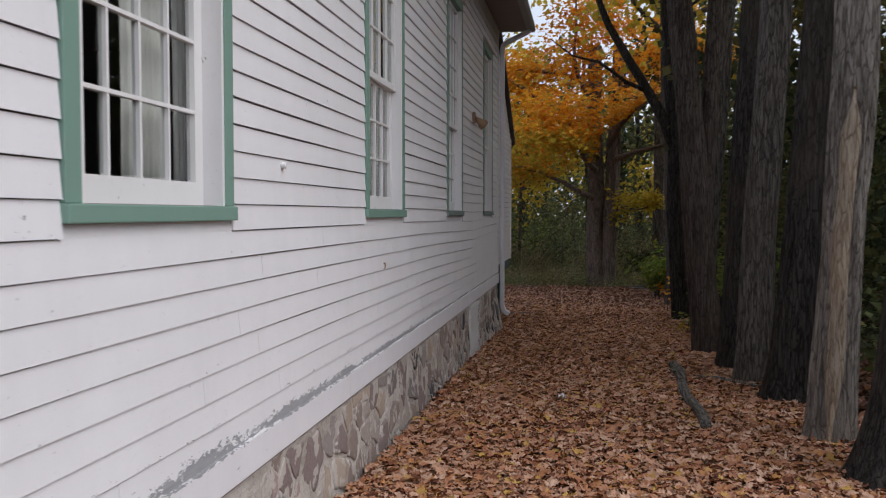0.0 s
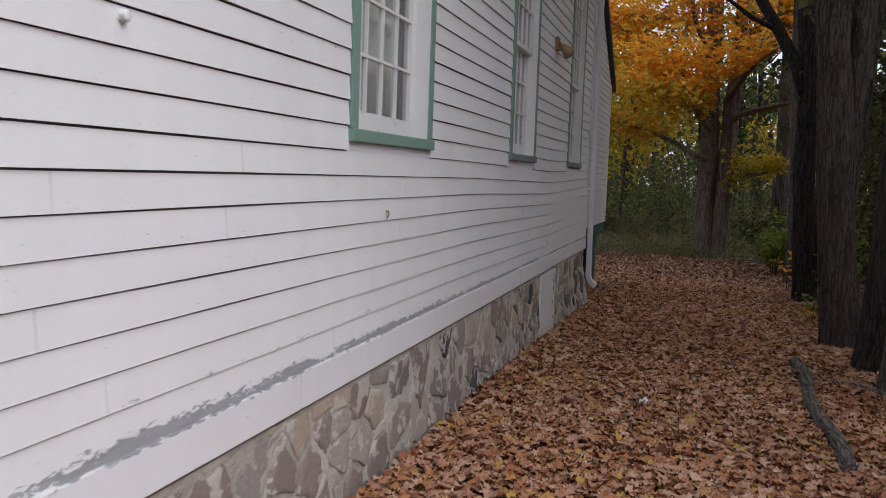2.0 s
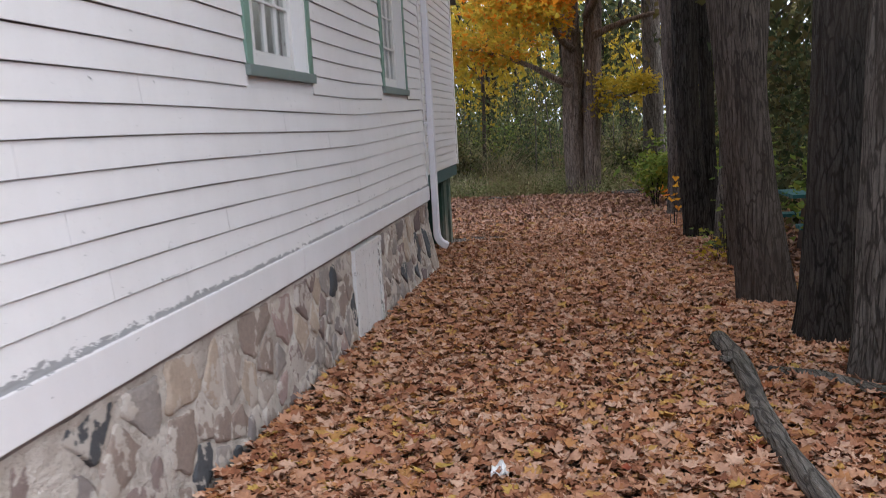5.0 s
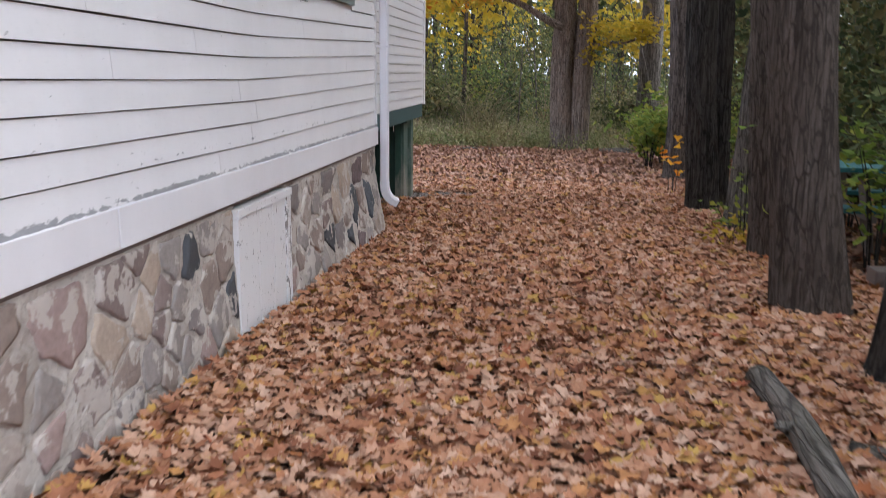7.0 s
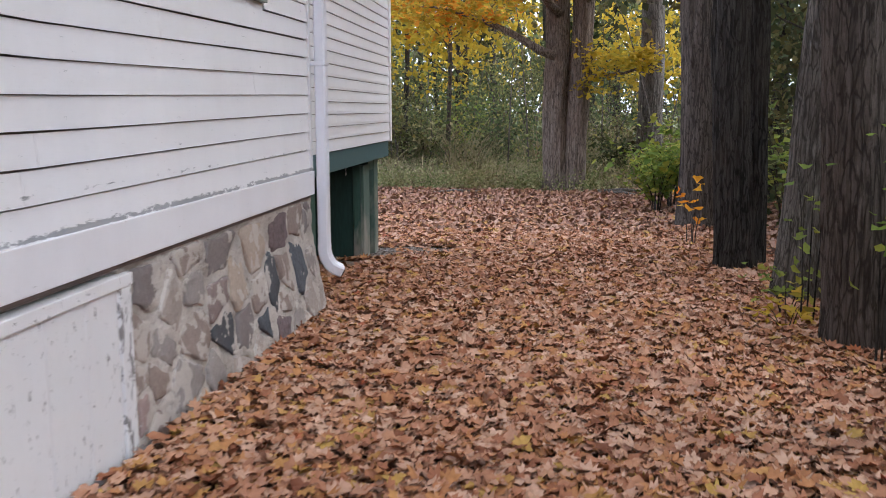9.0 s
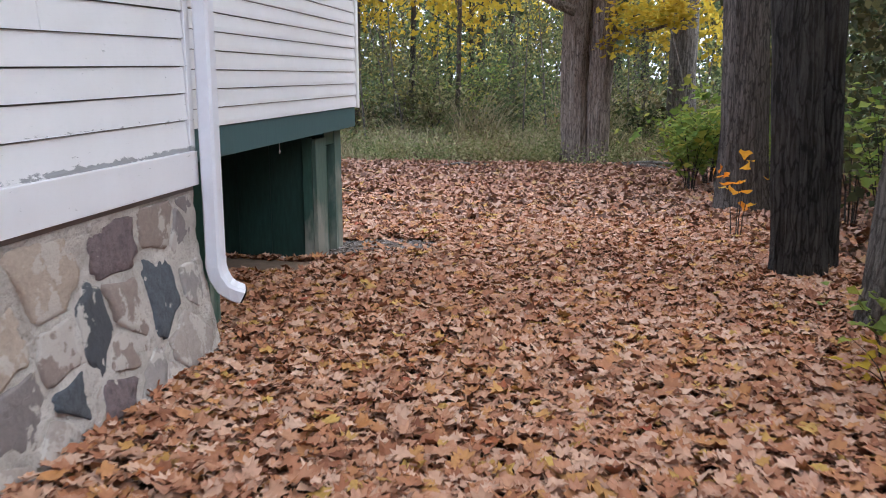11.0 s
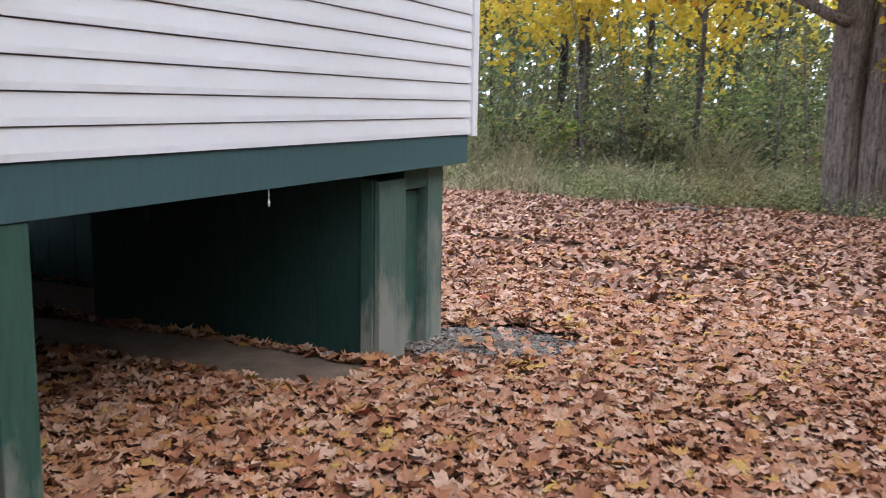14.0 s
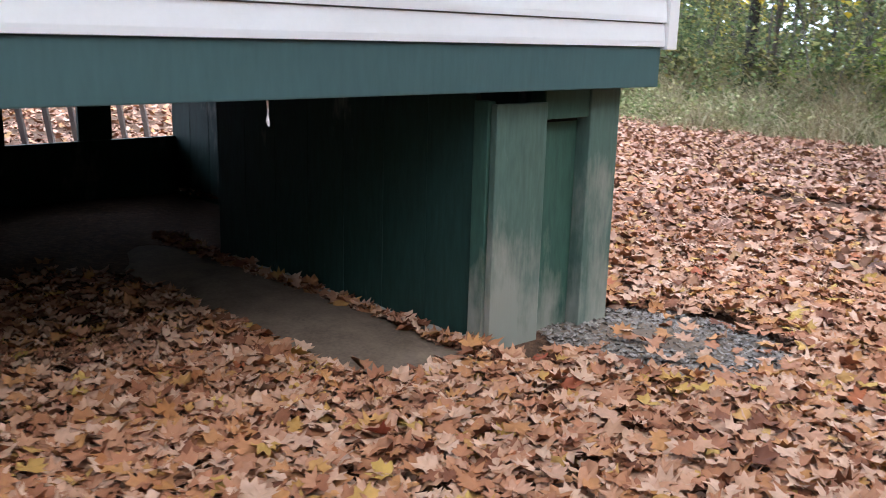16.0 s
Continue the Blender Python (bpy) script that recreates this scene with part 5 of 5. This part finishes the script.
def shrub(x, y, stems, height, spread, leaf, material, seed, label, per=16, name="shrub"):
    """Arching stems from one foot, with leaves along their upper parts."""
    r4, nr4 = random.Random(seed), np.random.default_rng(seed)
    t = thing(name, (x, y, ground_z(x, y)), label, "shrub", "shrubs at the edge of the leaves")
    pts4 = []
    for k in range(stems):
        a = 2 * math.pi * k / stems + r4.uniform(-0.3, 0.3)
        reach2, hh = spread * r4.uniform(0.4, 1.1), height * r4.uniform(0.6, 1.1)
        foot = Vector((x + 0.04 * math.cos(a), y + 0.04 * math.sin(a), ground_z(x, y) - 0.02))
        pts5 = [foot + Vector((math.cos(a) * reach2 * f * f, math.sin(a) * reach2 * f * f, hh * (1.25 * f - 0.25 * f * f))) for f in (0, 0.25, 0.5, 0.75, 1.0)]
        b3 = bmesh.new()
        add_tube(b3, pts5, [q2 * min(1, 0.35 + 0.3 * height) for q2 in (0.010, 0.008, 0.006, 0.004, 0.002)], 5)
        part("stem", b3, M_BARK, t)
        for q in range(per):
            f = r4.uniform(0.35, 1.05)
            p = pts5[min(3, int(f * 4))].lerp(pts5[min(4, int(f * 4) + 1)], (f * 4) % 1)
            pts4.append(tuple(p + Vector((r4.gauss(0, 0.09), r4.gauss(0, 0.09), r4.gauss(0, 0.05)))))
    under(leaf_cloud("foliage", np.array(pts4), nr4.uniform(leaf * 0.6, leaf * 1.3, len(pts4)), 0.7, 1, material, seed), t)
    return t


for k, (x, y, h) in enumerate(((1.75, 23.6, 1.0), (2.15, 23.9, 1.3), (2.6, 24.3, 1.3), (2.1, 24.6, 1.1), (2.8, 22.9, 1.1), (3.1, 25.2, 1.4))):
    shrub(x, y, 14, h * 1.08, 0.8, 0.115, M_LIME, 50 + k, "lime-green leafy shrub at the edge of the leaves", 30)
shrub(1.72, 15.75, 6, 0.42, 0.22, 0.085, M_LIME, 61, "yellow-green sprouts at a maple foot", 7)
shrub(1.62, 15.35, 5, 0.26, 0.25, 0.08, M_YELLOW, 62, "low yellow sprouts beside a maple foot", 7)
shrub(1.80, 15.55, 3, 1.25, 0.20, 0.09, M_LIME, 63, "thin lime-green sapling between two maples", 7)
shrub(1.66, 19.6, 4, 0.95, 0.22, 0.12, M_ORANGE, 64, "orange-leaved maple sprout among the trunks", 4)
shrub(1.86, 14.35, 3, 1.45, 0.15, 0.09, M_LIME, 65, "thin yellow-green sapling beside a maple", 6)
for k, (x, y) in enumerate(((2.7, 8.4), (2.9, 12.2), (2.6, 13.6), (3.0, 16.6), (2.7, 19.0), (2.9, 20.6), (2.75, 10.2), (2.55, 14.5), (2.85, 14.75), (3.2, 14.6))):
    shrub(x, y, 9, 1.2 + 0.25 * (k % 3), 0.55, 0.11, M_LIME if k % 3 == 1 else M_LEAFGREEN, 70 + k, "yellow-green brush behind the row of maples", 16)
tg = tree(2.7, 33.2, 0.05, (-0.08, 0), 3.6, 301, M_BARK, M_YELLOW, "small maple with bright yellow leaves", 4, 900, 0.15, 2.0, 1.5, 0.2, 0.02, 1, 0.34, True)
tg["group"] = "woodland trees"
for k, (x, y, rad) in enumerate(((-5.3, 34.0, 0.16), (-5.9, 34.4, 0.10), (-2.6, 36, 0.09), (-8.5, 33, 0.12))):
    tg = tree(x, y, rad, (0.02, 0), 8, 310 + k, M_BARK, M_YELLOW, "woodland tree with thin yellow crown", 6, 1000, 0.17, 2.6, 2.2, 0.3, 0.05, 1, 0.55, True)
    tg["group"] = "woodland trees"

for k, (x, y, top) in enumerate(((-2.4, 31.6, 4.2), (-4.9, 32.6, 4.6), (-7.6, 32.2, 4.0))):
    tg = tree(x, y, 0.06, (0.03, 0), top, 330 + k, M_BARK_BROWN, M_YELLOW, "small maple with bright yellow leaves", 6, 600, 0.15, 2.6, 1.7, 0.2, 0.02, 1, 0.45, True)
    tg["group"] = "woodland trees"
rs = random.Random(29)
for k in range(16):
    x, y = -9.5 + 0.75 * k + rs.uniform(-0.3, 0.3), rs.uniform(30.8, 33.4)
    if abs(x - 0.45) > 0.8:
        shrub(x, y, 11, rs.uniform(1.1, 2.3), 0.9, 0.13, (M_LEAFGREEN, M_GRASSY, M_LIME, M_LEAFDARK)[k % 4], 120 + k, "leafy olive bush among the meadow grass", 22)

bm = bmesh.new()
rs = random.Random(17)
for k in range(300):
    x, y = rs.uniform(-18, 16), rs.uniform(30.5, 44)
    if abs(x - 0.5) < 0.6:
        continue
    h, lx = rs.uniform(1.2, 5.5), rs.uniform(-1.1, 1.1)
    g = ground_z(x, y) - 0.05
    add_tube(bm, [(x, y, g), (x + lx * 0.3, y, g + h * 0.35), (x + lx * 0.8, y + 0.1, g + h * 0.7), (x + lx * 1.6, y, g + h)], [rs.uniform(0.012, 0.035), 0.02, 0.013, 0.006], 5)
tagged(part("saplings", bm, M_BARK_PALE), "thin bare saplings crowding the edge of the wood", "saplings", kind="stuff")

# meadow grass at the edge of the wood
r3 = np.random.default_rng(8)
m = 42000
gx, gy = r3.uniform(-16, 6, m), r3.uniform(28.2, 34.5, m)
clump = np.array([0.25 + 1.25 * max(0, 0.42 + noise.noise((a * 0.8, b * 0.8, 3))) for a, b in zip(gx, gy)])
hgt = np.clip((gy - 27.9) * 0.32, 0.08, 1.15) * r3.uniform(0.35, 1.25, m) * clump
hgt *= np.where((np.abs(gx - 0.45) < 0.9) & (gy < 29.6), 0.25, 0.85)
lean_x, lean_y, wid = r3.normal(0.1, 0.5, m), r3.normal(-0.1, 0.45, m), r3.uniform(0.006, 0.018, m)
gz = np.array([ground_z(a, b) for a, b in zip(gx, gy)]) - 0.01
turn = r3.uniform(0, np.pi, m)
dx, dy = np.cos(turn) * wid, np.sin(turn) * wid
v = np.stack((np.stack((gx - dx, gy - dy, gz), 1), np.stack((gx + dx, gy + dy, gz), 1),
              np.stack((gx + lean_x * hgt * 0.4 + dx * 0.8, gy + lean_y * hgt * 0.4 + dy * 0.8, gz + hgt * 0.6), 1), np.stack((gx + lean_x * hgt * 0.4 - dx * 0.8, gy + lean_y * hgt * 0.4 - dy * 0.8, gz + hgt * 0.6), 1),
              np.stack((gx + lean_x * hgt * 1.2, gy + lean_y * hgt * 1.2, gz + hgt), 1)), 1)
f0 = np.arange(m) * 5
tris = np.stack((np.stack((f0, f0 + 1, f0 + 2), 1), np.stack((f0, f0 + 2, f0 + 3), 1), np.stack((f0 + 3, f0 + 2, f0 + 4), 1)), 1).reshape(-1)
me = bpy.data.meshes.new("meadow_grass")
me.vertices.add(m * 5)
me.vertices.foreach_set("co", v.reshape(-1))
me.loops.add(len(tris))
me.loops.foreach_set("vertex_index", tris.astype(np.int32))
me.polygons.add(len(tris) // 3)
me.polygons.foreach_set("loop_start", np.arange(len(tris) // 3, dtype=np.int32) * 3)
me.update(calc_edges=True)
me.materials.append(M_GRASS)
tagged(new("meadow_grass", me), "tall dry meadow grass before the wood", "grass", kind="stuff")

# ---- fallen branch, root and paper scrap ----
log = thing("fallen_branch", (1.0, 9.5, ground_z(1, 9.5)), "fallen crooked branch with grey flaking bark on the leaves", "branch")
bm = bmesh.new()
pts2, rr = [], []
for i in range(40):
    t = i / 39
    x, y = 1.05 + 0.025 * math.sin(t * 9) - 0.10 * t - 0.06 * max(0, 0.15 - t), 11.35 - 3.8 * t
    pts2.append((x, y, ground_z(x, y) + 0.075 + 0.012 * math.sin(t * 9)))
    rr.append(0.064 + 0.012 * noise.noise((t * 7, 1, 1)) + 0.005 * noise.noise((t * 31, 1, 4)) - 0.018 * t)
add_tube(bm, pts2, rr, 14)
part("stem", bm, M_LOG, log, smooth=True)
bm = bmesh.new()
add_tube(bm, [(1.03, 10.7, -0.57), (0.97, 10.62, -0.53), (0.94, 10.58, -0.51)], [0.03, 0.022, 0.015], 8)
part("stub", bm, M_LOG, log, smooth=True)
stick = thing("fallen_branch", (1.5, 10.3, ground_z(1.5, 10.3)), "thin fallen branch beside a maple foot", "branch")
bm = bmesh.new()
add_tube(bm, [(1.22, 10.62, ground_z(1.2, 10.6) + 0.04), (1.45, 10.42, ground_z(1.4, 10.4) + 0.05), (1.7, 10.05, ground_z(1.7, 10) + 0.05), (1.95, 9.8, ground_z(1.9, 9.8) + 0.05)], [0.035, 0.045, 0.04, 0.03], 10)
part("stem", bm, M_LOG, stick, smooth=True)
for k, (x0, y0, x1, y1) in enumerate(((0.9, 28.1, 2.3, 27.8), (-1.3, 27.7, -2.3, 27.2), (1.1, 27.9, 2.0, 26.9))):
    s2 = thing("fallen_branch", (x0, y0, ground_z(x0, y0)), "dead stick lying at the edge of the grass", "branch")
    bm = bmesh.new()
    add_tube(bm, [(x0, y0, ground_z(x0, y0) + 0.05), ((x0 + x1) / 2, (y0 + y1) / 2 + 0.06, ground_z(x1, y1) + 0.09), (x1, y1, ground_z(x1, y1) + 0.05)], [0.03, 0.028, 0.012], 8)
    part("stem", bm, M_LOG, s2, smooth=True)
scrap = thing("paper_scrap", (-0.24, 8.88, ground_z(-0.24, 8.88)), "crumpled white paper scrap on the leaves", "litter")
bm = bmesh.new()
bmesh.ops.create_grid(bm, x_segments=7, y_segments=5, size=0.06)
for vv in bm.verts:
    vv.co = Vector((vv.co.x * 0.6 - 0.24, vv.co.y + 8.88, ground_z(-0.24, 8.88) + 0.075 + 0.04 * noise.noise(vv.co * 25)))
ob = part("sheet", bm, M_PAPER, scrap, smooth=True)
ob.modifiers.new("thick", "SOLIDIFY").thickness = 0.002


# ---- picnic table behind the maples ----
table = thing("picnic_table", (3.25, 15.7, ground_z(3.25, 15.7)), "weathered teal picnic table behind the maples", "table")
gz0 = ground_z(3.25, 15.7)
for k in range(5):
    part("top_plank", block(2.45, 4.15, 15.34 + 0.15 * k, 15.34 + 0.15 * k + 0.14, gz0 + 0.71, gz0 + 0.75, 0.004), M_TEAL, table)
for yy in (14.98, 16.20):
    for k in range(2):
        part("bench_plank", block(2.45, 4.15, yy + 0.13 * k, yy + 0.13 * k + 0.12, gz0 + 0.41, gz0 + 0.45, 0.004), M_TEAL, table)
for xx in (2.75, 3.85):
    for s in (-1, 1):
        bm = bmesh.new()
        add_tube(bm, [(xx, 15.71 + 0.55 * s, gz0 - 0.02), (xx, 15.71 + 0.22 * s, gz0 + 0.71)], [0.05, 0.05], 4)
        part("leg", bm, M_SOFFIT, table)
    part("cross_beam", block(xx - 0.06, xx - 0.02, 14.99, 16.43, gz0 + 0.33, gz0 + 0.408, 0.004), M_SOFFIT, table)
timber = thing("low_timber", (2.9, 13.75, ground_z(2.9, 13.75)), "dark weathered timber lying on the leaves", "timber")
part("baulk", block(2.3, 4.0, 13.65, 13.85, ground_z(2.9, 13.7) - 0.02, ground_z(2.9, 13.7) + 0.16, 0.012), M_SOFFIT, timber)
